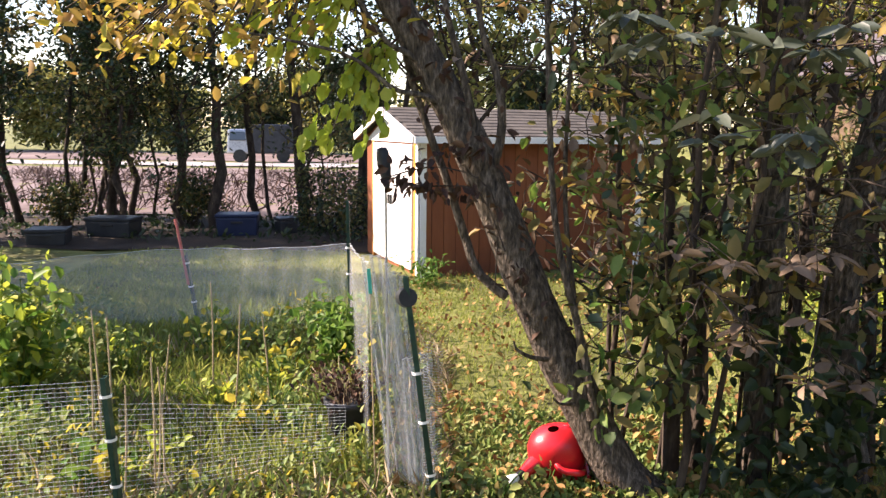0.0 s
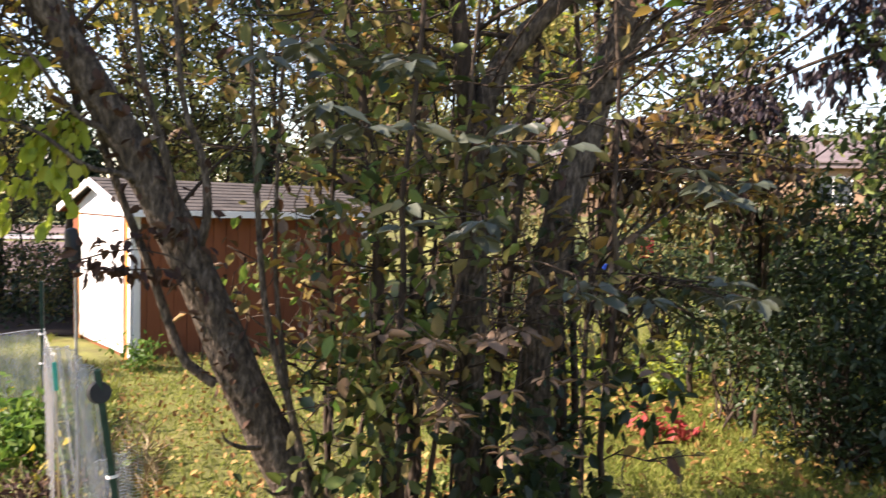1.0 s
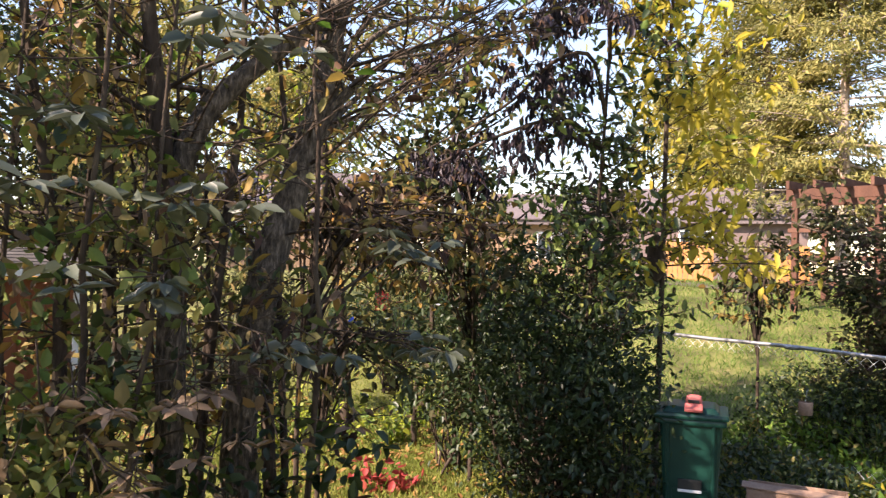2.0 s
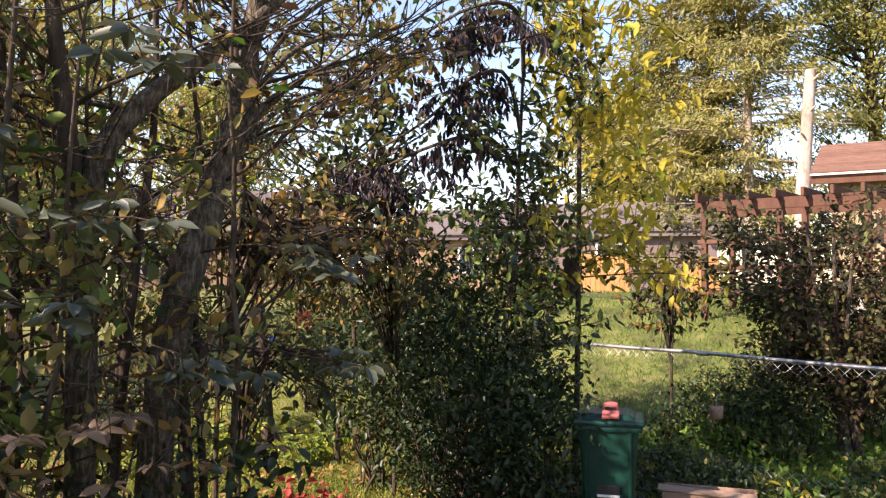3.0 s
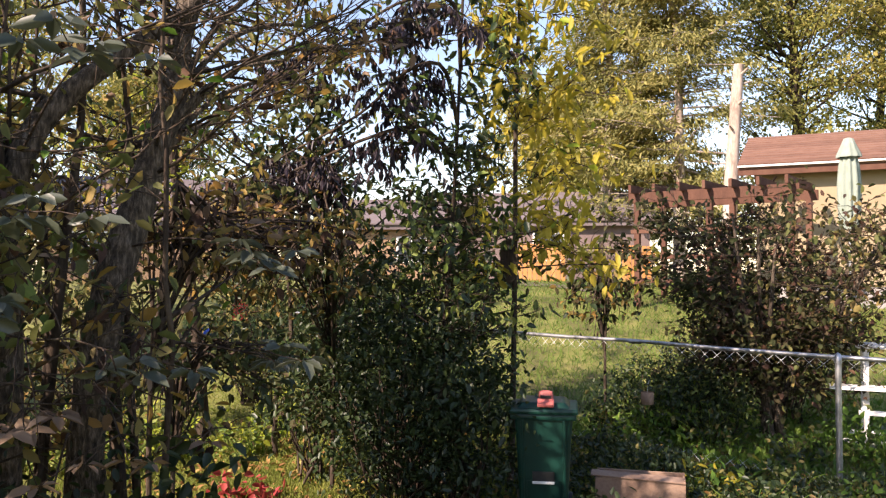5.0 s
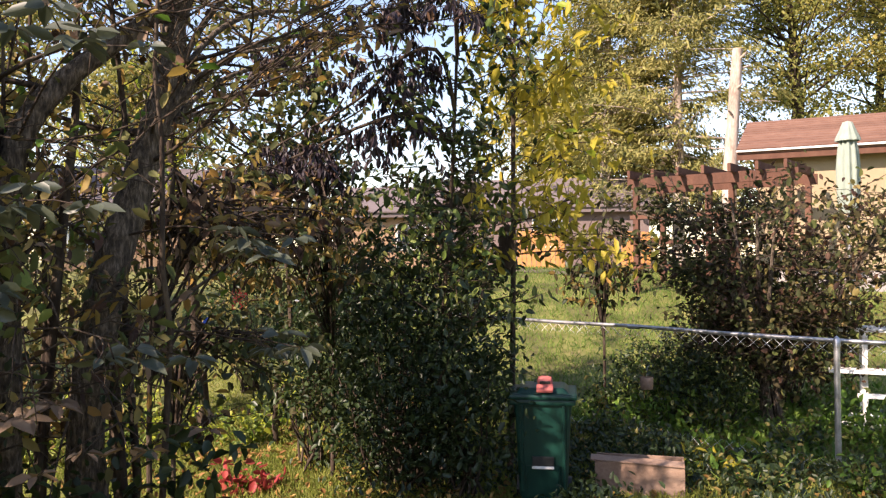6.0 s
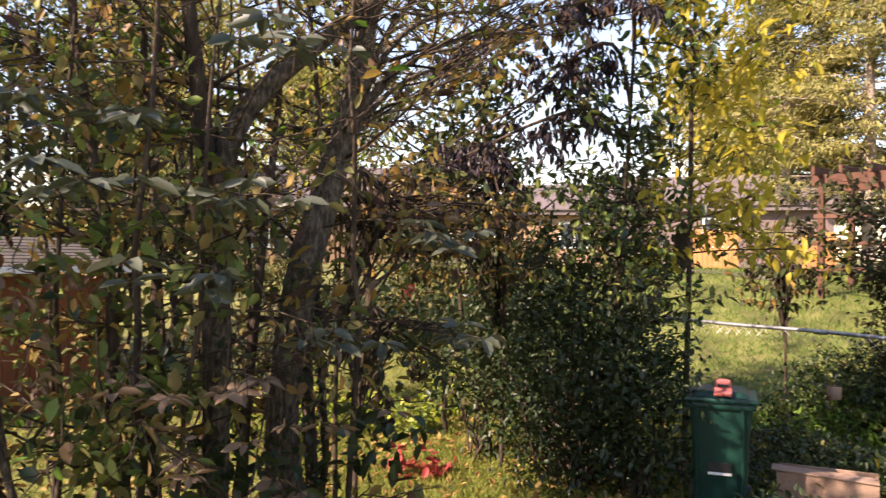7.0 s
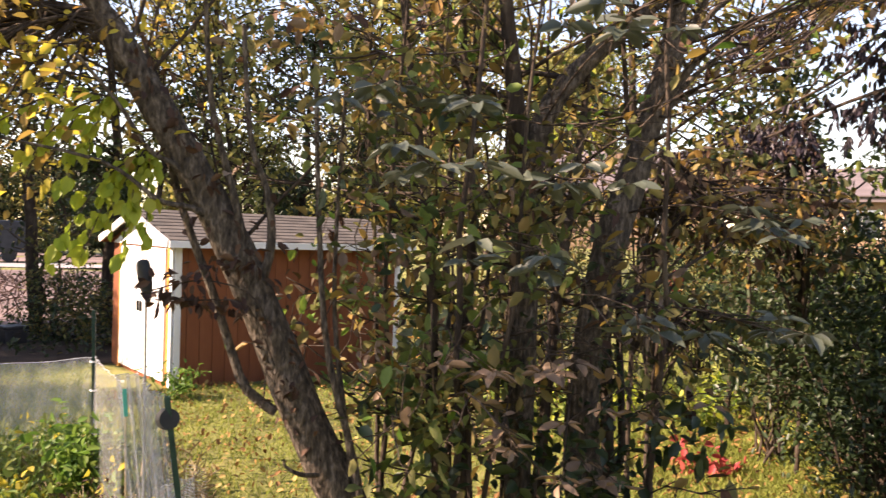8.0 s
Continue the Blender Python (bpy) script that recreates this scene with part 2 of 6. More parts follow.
def leaves(name, c, mat, parent=None, label="", size=0.06, wide=0.55, axis=None, droop=0.3, spread=1.0, bend=0.15):
    """One folded six-cornered blade at every place of c."""
    c = np.asarray(c, float)
    n = len(c)
    t = rng.normal(size=(n, 3))
    if axis is not None:
        t = axis + spread * t
    t[:, 2] -= droop
    t /= np.linalg.norm(t, axis=1)[:, None] + 1e-9
    up = rng.normal(size=(n, 3)) * 0.55 + np.array([0, 0, 1.0])
    s = np.cross(t, up)
    s /= np.linalg.norm(s, axis=1)[:, None] + 1e-9
    nn = np.cross(s, t)
    L = (size * rng.uniform(0.6, 1.3, n))[:, None]
    W = L * wide * rng.uniform(0.8, 1.15, n)[:, None] * 0.5
    fold = W * 0.35
    curl = L * bend
    v = np.stack([c, c + t * L * 0.3 + s * W * 0.9 + nn * fold, c + t * L * 0.68 + s * W * 0.8 + nn * (fold - curl * 0.4), c + t * L - nn * curl,
                  c + t * L * 0.68 - s * W * 0.8 + nn * (fold - curl * 0.4), c + t * L * 0.3 - s * W * 0.9 + nn * fold], 1).reshape(-1, 3)
    me = bpy.data.meshes.new(name)
    me.vertices.add(6 * n)
    me.vertices.foreach_set("co", v.ravel())
    b = np.arange(n)[:, None] * 6
    f = np.stack([b + np.array([0, 3, 2, 1]), b + np.array([0, 5, 4, 3])], 1).reshape(-1)
    me.loops.add(8 * n)
    me.loops.foreach_set("vertex_index", f.astype(np.int32))
    me.polygons.add(2 * n)
    me.polygons.foreach_set("loop_start", np.arange(2 * n, dtype=np.int32) * 4)
    me.update(calc_edges=True)
    me.materials.append(mat)
    ob = new(name, me)
    if parent is not None:
        ob.parent = parent
    if label:
        tagged(ob, label)
    return ob


def pinnate(roots, ways, pairs=4, length=0.22, sag=0.35):
    """Feather-shaped leaves: the places and directions of their leaflets, and the stalks that carry them."""
    c, ax, stalks = [], [], []
    for r, w in zip(np.asarray(roots, float), np.asarray(ways, float)):
        d = w / (np.linalg.norm(w) + 1e-9)
        side = np.cross(d, (0, 0, 1.0))
        side /= np.linalg.norm(side) + 1e-9
        L = length * rng.uniform(0.75, 1.25)
        line = np.array([r + d * L * f - np.array([0, 0, sag * L * f * f]) for f in (0, 0.35, 0.7, 1.0)])
        stalks.append((line, np.array([0.003, 0.0025, 0.002, 0.0015])))
        for k in range(pairs):
            f = 0.3 + 0.65 * k / max(1, pairs - 1)
            p = r + d * L * f - np.array([0, 0, sag * L * f * f])
            for q in (-1, 1):
                c.append(p)
                ax.append(0.75 * d + q * side)
        c.append(line[-1])
        ax.append(d)
    return np.array(c), np.array(ax), stalks


def stuff_tubes(*a, **k):
    return tagged(tubes(*a, **k), kind="stuff")


def stuff_leaves(*a, **k):
    return tagged(leaves(*a, **k), kind="stuff")


def smoothstep(v):
    v = np.clip(v, 0, 1)
    return v * v * (3 - 2 * v)


def gz(x, y):
    """Height of the ground: flat garden, rising beyond the wire fence towards the neighbours."""
    x, y = np.asarray(x, float), np.asarray(y, float)
    rise = 1.75 * smoothstep((0.77 * x + 0.63 * y - 10.8) / 15.5) * smoothstep((x + 1) / 8.0)
    lumps = 0.03 * np.sin(1.7 * x + 0.6 * y) * np.cos(1.3 * y - 0.4 * x) + 0.015 * np.sin(4.1 * x) * np.sin(3.7 * y)
    return rise + lumps


def bezier(points, n=9):
    """A smooth line through a few places."""
    p = np.asarray(points, float)
    k = np.linspace(0, len(p) - 1, n)
    out = []
    for t in k:
        i = min(int(t), len(p) - 2)
        f = t - i
        p0, p1, p2, p3 = p[max(i - 1, 0)], p[i], p[i + 1], p[min(i + 2, len(p) - 1)]
        out.append(0.5 * (2 * p1 + (p2 - p0) * f + (2 * p0 - 5 * p1 + 4 * p2 - p3) * f * f + (3 * p1 - p0 - 3 * p2 + p3) * f ** 3))
    return np.array(out)


def limb(start, way, length, r0, lift=0.2, wobble=0.15, n=6, r1=0.004):
    p, d = [np.asarray(start, float)], np.asarray(way, float)
    d = d / np.linalg.norm(d)
    for i in range(n - 1):
        d = d + rng.normal(size=3) * wobble + np.array([0, 0, lift / n])
        d /= np.linalg.norm(d)
        p.append(p[-1] + d * length / (n - 1))
    return np.array(p), np.linspace(r0, r1, n)


def crown_from(stem, radii, count, length, start=0.3, lift=0.4, twigs=5, leaf_step=0.06, cluster=3, out_scale=0.08, wobble=0.16, flat=0.5, side=None):
    """Limbs and twigs off a stem, and the places of their leaves."""
    items, spots = [], []
    for _ in range(count):
        k = rng.uniform(start, 1.0) * (len(stem) - 1)
        i = min(int(k), len(stem) - 2)
        p = stem[i] + (stem[i + 1] - stem[i]) * (k - i)
        a = rng.uniform(0, 2 * math.pi)
        w = np.array([math.cos(a), math.sin(a), rng.uniform(-0.1, 1.0) * flat])
        if side is not None:
            w = w + np.asarray(side, float)
        ln = rng.uniform(*length)
        b, r = limb(p, w, ln, max(0.005, radii[i] * rng.uniform(0.15, 0.32)), lift, wobble)
        items.append((b, r))
        for _ in range(twigs):
            q = rng.uniform(0.25, 1.0) * (len(b) - 1)
            j = min(int(q), len(b) - 2)
            pp = b[j] + (b[j + 1] - b[j]) * (q - j)
            tb, tr = limb(pp, (b[j + 1] - b[j]) / ln * 3 + rng.normal(size=3) * 0.6, rng.uniform(0.25, 0.5) * ln, 0.005, lift * 0.3, 0.2, 5, 0.002)
            items.append((tb, tr))
            m = max(2, int(rng.uniform(0.7, 1.2) * np.linalg.norm(tb[-1] - tb[0]) / leaf_step))
            for f in np.linspace(0.15, 1, m) * (len(tb) - 1):
                g = min(int(f), len(tb) - 2)
                c = tb[g] + (tb[g + 1] - tb[g]) * (f - g)
                for _ in range(cluster):
                    spots.append(c + rng.normal(size=3) * out_scale)
    return items, np.array(spots)


def cloud(centre, radii, clumps, per, clump_size):
    """Leaf places in uneven clumps inside a rounded hull, with gaps between the clumps."""
    c = rng.normal(size=(clumps, 3))
    c /= np.linalg.norm(c, axis=1)[:, None]
    c *= rng.uniform(0.25, 1.0, clumps)[:, None] ** 0.6
    c = c * np.asarray(radii) + np.asarray(centre)
    p = c[:, None] + rng.normal(size=(clumps, per, 3)) * clump_size * rng.uniform(0.5, 1.3, (clumps, 1, 1)) * np.array([1, 1, 0.6])
    return p.reshape(-1, 3), c


# ---- ground ----
def axis_steps(lo, hi, step, far, count):
    mid = np.arange(lo, hi + step / 2, step)
    g = np.geomspace(1, far, count)
    return np.concatenate([(lo - g)[::-1], mid, hi + g])


gx, gy = axis_steps(-14, 30, 0.4, 900, 14), axis_steps(-4, 34, 0.4, 900, 14)
GX, GY = np.meshgrid(gx, gy)
gv = np.stack([GX.ravel(), GY.ravel(), gz(GX, GY).ravel()], 1)
nx = len(gx)
gi = (np.arange(len(gy) - 1)[:, None] * nx + np.arange(nx - 1)[None]).reshape(-1)
ground = put("ground", gv, np.stack([gi, gi + 1, gi + nx + 1, gi + nx], 1), GROUND, smooth=True)
tagged(ground, "uneven garden ground with grass, soil and leaves", "ground", kind="structure")


def patch(name, x0, x1, y0, y1, lift, mat, label, category, step=1.0):
    xs, ys = np.arange(x0, x1 + step, step), np.arange(y0, y1 + step, step)
    X, Y = np.meshgrid(xs, ys)
    v = np.stack([X.ravel(), Y.ravel(), (gz(X, Y) + lift).ravel()], 1)
    i = (np.arange(len(ys) - 1)[:, None] * len(xs) + np.arange(len(xs) - 1)[None]).reshape(-1)
    return tagged(put(name, v, np.stack([i, i + 1, i + len(xs) + 1, i + len(xs)], 1), mat, smooth=True), label, category, kind="structure")


patch("ground_lot", -60, 4, 18, 38, 0.03, DIRT_LOT, "pinkish bare gravel lot behind the trees", "ground", 2.0)
# strip kept dark: the tree row's shade is put into the soil colour
patch("ground_soil_strip", -16, 4, 12.9, 17, 0.02, SHADED_SOIL, "dark bare soil and old leaves, the tree row's shade in its colour", "ground")
patch("ground_verge", -80, 8, 46, 60, 0.03, DIRT_LOT, "pinkish bare ground beyond the road", "ground", 2.0)
patch("ground_bed", 19.8, 23.6, 11.5, 19, 0.03, DIRT_LOT, "pinkish bare flower bed before the board fence", "ground", 0.8)
patch("road", -70, 10, 40, 44, 0.05, ROAD, "pale sunlit road beyond the gravel lot", "road", 2.0)


# ---- shed ----
def shed():
    x0, x1, y0, y1, h, top = -0.12, 3.5, 10.75, 13.2, 1.95, 2.3
    sh = thing("garden_shed", pose(-0.2, 10.75, 0) @ pose(0, 0, 0, 0, 0, 22) @ pose(0.12, -10.75, 0), "orange-stained wooden garden shed with white double doors", "shed")
    t = 0.06
    ym = (y0 + y1) / 2
    part("back_wall", box((x1 - x0, t, h), ((x0 + x1) / 2, y1 - t / 2, h / 2)), ORANGE, sh)
    part("side_wall", box((x1 - x0, 0.03, h), ((x0 + x1) / 2, y0 + 0.03, h / 2)), ORANGE, sh)
    for k, xx in enumerate((x0 + t / 2, x1 - t / 2)):
        v = [(xx - t / 2, y0 + 0.05, 0), (xx - t / 2, y1 - t, 0), (xx - t / 2, y1 - t, h), (xx - t / 2, ym, top), (xx - t / 2, y0 + 0.05, h)]
        v += [(a + t, b, c) for a, b, c in v]
        f = [(0, 1, 2, 3, 4), (9, 8, 7, 6, 5)] + [(i, (i + 1) % 5, (i + 1) % 5 + 5, i + 5) for i in range(5)]
        put("gable_wall", v, f, ORANGE, sh)
    put("gable_panel", [(x0 - 0.03, y0 + 0.06, h - 0.1), (x0 - 0.03, y1 - 0.06, h - 0.1), (x0 - 0.03, ym, top - 0.03), (x0 - 0.005, y0 + 0.06, h - 0.1), (x0 - 0.005, y1 - 0.06, h - 0.1), (x0 - 0.005, ym, top - 0.03)], [(0, 2, 1), (3, 4, 5), (0, 1, 4, 3), (1, 2, 5, 4), (2, 0, 3, 5)], WHITE, sh, "white gable panel")
    n = 20
    w = (x1 - x0) / n
    for i in range(n):
        part("board", box((w - 0.008, 0.02, h), (x0 + (i + 0.5) * w, y0, h / 2), 0.003), ORANGE, sh)
    for k, (a, b) in enumerate(((y0 + 0.18, ym - 0.155), (ym - 0.145, y1 - 0.48))):
        d = part("door", box((0.04, b - a, 1.75), (x0 - 0.03, (a + b) / 2, 0.95), 0.006), WHITE, sh, "white painted plank door")
        for q in range(1, 4):
            part("batten", box((0.015, 0.012, 1.7), (x0 - 0.054, a + (b - a) * q / 4, 0.95)), WHITE, d)
        part("handle", box((0.03, 0.02, 0.14), (x0 - 0.07, ym - 0.15 + (0.06 if k else -0.06), 1.0), 0.005), BLACK, d)
    for yy in (y0 + 0.1, y1 - 0.42):
        part("door_trim", box((0.03, 0.09, 1.85), (x0 - 0.02, yy, 0.93), 0.004), TRIM_ORANGE, sh, "bright orange door trim")
    part("corner_trim", box((0.09, 0.03, h), (x0 + 0.05, y0 - 0.02, h / 2), 0.004), WHITE, sh, "white corner board")
    part("corner_trim", box((0.09, 0.03, h), (x1 - 0.05, y0 - 0.02, h / 2), 0.004), WHITE, sh)
    part("corner_trim", box((0.03, 0.08, h), (x0 - 0.018, y0 + 0.02, h / 2), 0.004), WHITE, sh)
    slope = math.atan2(top - h, ym - y0)
    run = math.hypot(top - h, ym - y0) + 0.2
    for s in (-1, 1):
        cy, cz = ym + s * (run / 2) * math.cos(slope), top + 0.03 - (run / 2) * math.sin(slope)
        roof = part("roof", box((x1 - x0 + 0.3, run, 0.03), ((x0 + x1) / 2, cy, cz), 0.004, pose(0, 0, 0, -s * math.degrees(slope))), SHINGLE, sh, "weathered grey shingle roof")
        if s < 0:
            rows, cols = 9, 12
            wv = (x1 - x0 + 0.3) / cols
            for r in range(rows):
                for c in range(cols):
                    q = -run / 2 + (r + 0.5) * run / rows
                    off = 0.5 * wv if r % 2 else 0.0
                    cx = x0 - 0.15 + (c + 0.5) * wv + off * 0.3
                    part("shingle", box((wv - 0.006, run / rows + 0.012, 0.008), (cx, cy + q * math.cos(slope), cz + 0.024 + q * math.sin(slope)), 0.0, pose(0, 0, 0, math.degrees(slope) - 3)), SHINGLE, roof)
        part("fascia", box((x1 - x0 + 0.3, 0.025, 0.09), ((x0 + x1) / 2, ym + s * (run + 0.03) * math.cos(slope), top - run * math.sin(slope)), 0.003), WHITE if s < 0 else ORANGE, sh)
        part("bargeboard", box((0.03, run, 0.1), (x0 - 0.16, cy, cz - 0.03), 0.003, pose(0, 0, 0, -s * math.degrees(slope))), WHITE, sh)
    return sh


shed()


# ---- trees and shrubs near the camera ----
def tree_thing(name, base, label, category="tree", group=""):
    return thing(name, pose(*base), label, category, group)


def world_part(ob):
    """Parts modelled in world places: undo the parent's own place."""
    ob.matrix_parent_inverse = ob.parent.matrix_basis.inverted()
    return ob


def leaning_tree():
    t = tree_thing("leaning_tree", (1.3, 4.33, 0), "leaning grey-barked tree trunk with thin side stems and yellow leaves")
    main = bezier([(1.4, 4.3, -0.15), (1.16, 4.33, 0.08), (0.885, 4.35, 0.58), (0.62, 4.35, 1.12), (0.455, 4.35, 1.52), (0.24, 4.36, 2.0), (0.03, 4.36, 2.39), (-0.17, 4.36, 2.73), (-0.39, 4.35, 3.09), (-0.5, 4.35, 3.27), (-0.75, 4.3, 3.75), (-1.0, 4.3, 4.4)], 34)
    r = np.interp(np.arange(34), [0, 4, 12, 20, 26, 33], [0.17, 0.13, 0.112, 0.095, 0.07, 0.03])
    r = r * (1 + 0.04 * rng.normal(size=34))
    world_part(tubes("trunk", [(main, r)], BARK, t, "grey ridged bark", sides=14))
    stems = [([(0.48, 4.36, 1.12), (0.32, 4.38, 1.25), (0.24, 4.4, 1.45), (0.14, 4.42, 1.75), (0.02, 4.42, 2.06), (-0.09, 4.42, 2.4), (-0.16, 4.4, 2.8)], 0.03, 0.018),
             ([(0.33, 4.32, 1.7), (0.42, 4.3, 2.0), (0.4, 4.3, 2.3), (0.3, 4.3, 2.6), (0.25, 4.3, 3.2)], 0.03, 0.012),
             ([(0.36, 4.32, 1.62), (0.3, 4.3, 1.95), (0.22, 4.28, 2.3), (0.1, 4.28, 2.75), (0.05, 4.2, 3.3)], 0.03, 0.012),
             ([(0.05, 4.32, 2.28), (-0.05, 4.3, 2.42), (-0.2, 4.25, 2.5), (-0.35, 4.2, 2.72), (-0.6, 4.1, 3.0)], 0.02, 0.008),
             ([(0.12, 4.34, 2.16), (0.0, 4.25, 2.22), (-0.15, 4.2, 2.25), (-0.4, 4.15, 2.42), (-0.85, 4.0, 2.5)], 0.02, 0.006),
             ([(1.0, 4.2, 0.35), (0.88, 4.18, 0.9), (0.72, 4.18, 1.5), (0.66, 4.2, 2.2), (0.62, 4.2, 3.0)], 0.025, 0.012),
             ([(0.95, 4.22, 0.45), (0.85, 4.3, 1.1), (0.78, 4.35, 1.8), (0.8, 4.3, 2.9)], 0.02, 0.01),
             ([(0.7, 4.22, 0.8), (0.6, 4.15, 0.83), (0.52, 4.12, 0.88), (0.5, 4.1, 0.93)], 0.016, 0.005),
             ([(0.85, 4.2, 0.55), (0.76, 4.12, 0.58), (0.72, 4.1, 0.62)], 0.012, 0.004)]
    for p, a, b in stems:
        q = bezier(p, 14)
        world_part(tubes("stem", [(q, np.linspace(a, b, 14))], BARK, t, sides=7))
    items, spots = crown_from(main[20:], r[20:] * 0.4, 26, (0.6, 1.9), 0.1, 0.3, 7, 0.08, 2, 0.06, side=(-0.7, 0, 0))
    items = [i for i in items if i[0][:, 2].min() > 2.1 and i[0][:, 1].min() > 3.2]
    world_part(stuff_tubes("branchwork", items, BARK_DARK, t, sides=5))
    spots = spots[(spots[:, 2] > 2.2) & ((spots[:, 0] < -0.35) | (spots[:, 2] > 2.75))]
    k = rng.random(len(spots)) < 0.5
    world_part(leaves("crown", spots[k], LEAF_AMBER, t, "amber and yellow autumn leaves", 0.06, 0.6))
    world_part(leaves("crown", spots[~k], LEAF_YELLOW, t, "", 0.062, 0.6))
    near, ends = cloud((-1.1, 4.3, 2.6), (0.9, 0.5, 0.36), 52, 11, 0.12)
    k = rng.random(len(near))
    world_part(leaves("crown", near[k < 0.6], LEAF_AMBER, t, "low amber leaves", 0.075, 0.6))
    world_part(leaves("crown", near[k >= 0.6], LEAF_YELLOW, t, "low yellow leaves", 0.075, 0.6))
    world_part(stuff_tubes("branchwork", [(bezier([main[26], (main[26] + q) / 2 + np.array([0, 0, 0.12]), q], 8), np.linspace(0.012, 0.003, 8)) for q in ends], BARK_DARK, t, sides=4))
    fine = []
    for _ in range(20):
        p = main[rng.integers(15, 29)]
        fine.append(limb(p, (rng.uniform(-0.9, 0.7), rng.uniform(-0.3, 0.2), rng.uniform(0.5, 1.1)), rng.uniform(0.9, 1.8), rng.uniform(0.008, 0.016), 0.25, 0.06, 9, 0.004))
    for q in fine:
        world_part(tubes("side_branch", [q], BARK_DARK, t, sides=6))
    # leaf cloud above the view, added to shade the thicket's front
    high, hubs = cloud((-1.9, 4.2, 4.3), (1.5, 0.8, 0.6), 50, 14, 0.2)
    world_part(leaves("crown", high, LEAF_AMBER, t, "unseen upper amber leaves, added for shade", 0.1, 0.6))
    world_part(stuff_tubes("branchwork", [(bezier([(-0.6, 4.3, 4.3), np.array((-0.8, 4.2, 4.6)) * 0.5 + q * 0.5, q], 8), np.linspace(0.03, 0.004, 8)) for q in hubs[:50]], BARK_DARK, t, sides=4))
    # withered vine on the trunk
    vine = []
    for f in np.linspace(8, 24, 150):
        i = int(f)
        vine.append(main[i] + (main[i + 1] - main[i]) * (f - i) + rng.normal(size=3) * np.array([0.12, 0.05, 0.05]) + np.array([0.05, -0.12, 0]))
    for yy in np.linspace(0, 1, 60):
        vine.append(np.array([0.35 - 0.55 * yy, 4.15, 1.98 - 0.18 * yy]) + rng.normal(size=3) * 0.03)
        vine.append(np.array([0.3 - 0.45 * yy, 4.15, 1.72 + 0.03 * yy]) + rng.normal(size=3) * 0.025)
    vn = tree_thing("withered_vine", (0.5, 4.2, 0), "withered brown creeper leaves clinging to the leaning trunk", "vine")
    world_part(stuff_leaves("foliage", vine, LEAF_BROWN, vn, "", 0.07, 0.55, droop=0.9))
    world_part(tubes("vine_stem", [(bezier([(0.4, 4.2, 0.0 + gz(0.4, 4.2) + 1.2), (0.38, 4.15, 1.7), (0.1, 4.15, 1.85), (-0.22, 4.15, 1.78)], 12), 0.004), (bezier([(0.45, 4.2, 1.4), (0.3, 4.14, 1.72), (0.05, 4.14, 1.75), (-0.15, 4.15, 1.75)], 10), 0.004)], BARK_DARK, vn, sides=5))


leaning_tree()


def stem_line(x, y, top, lean=(0, 0), n=12, wob=0.05):
    z = np.linspace(-0.05, top, n)
    ox, oy = np.cumsum(rng.normal(size=n) * wob * 0.5), np.cumsum(rng.normal(size=n) * wob * 0.5)
    return np.stack([x + lean[0] * z / top + ox - ox[0], y + lean[1] * z / top + oy - oy[0], z], 1)


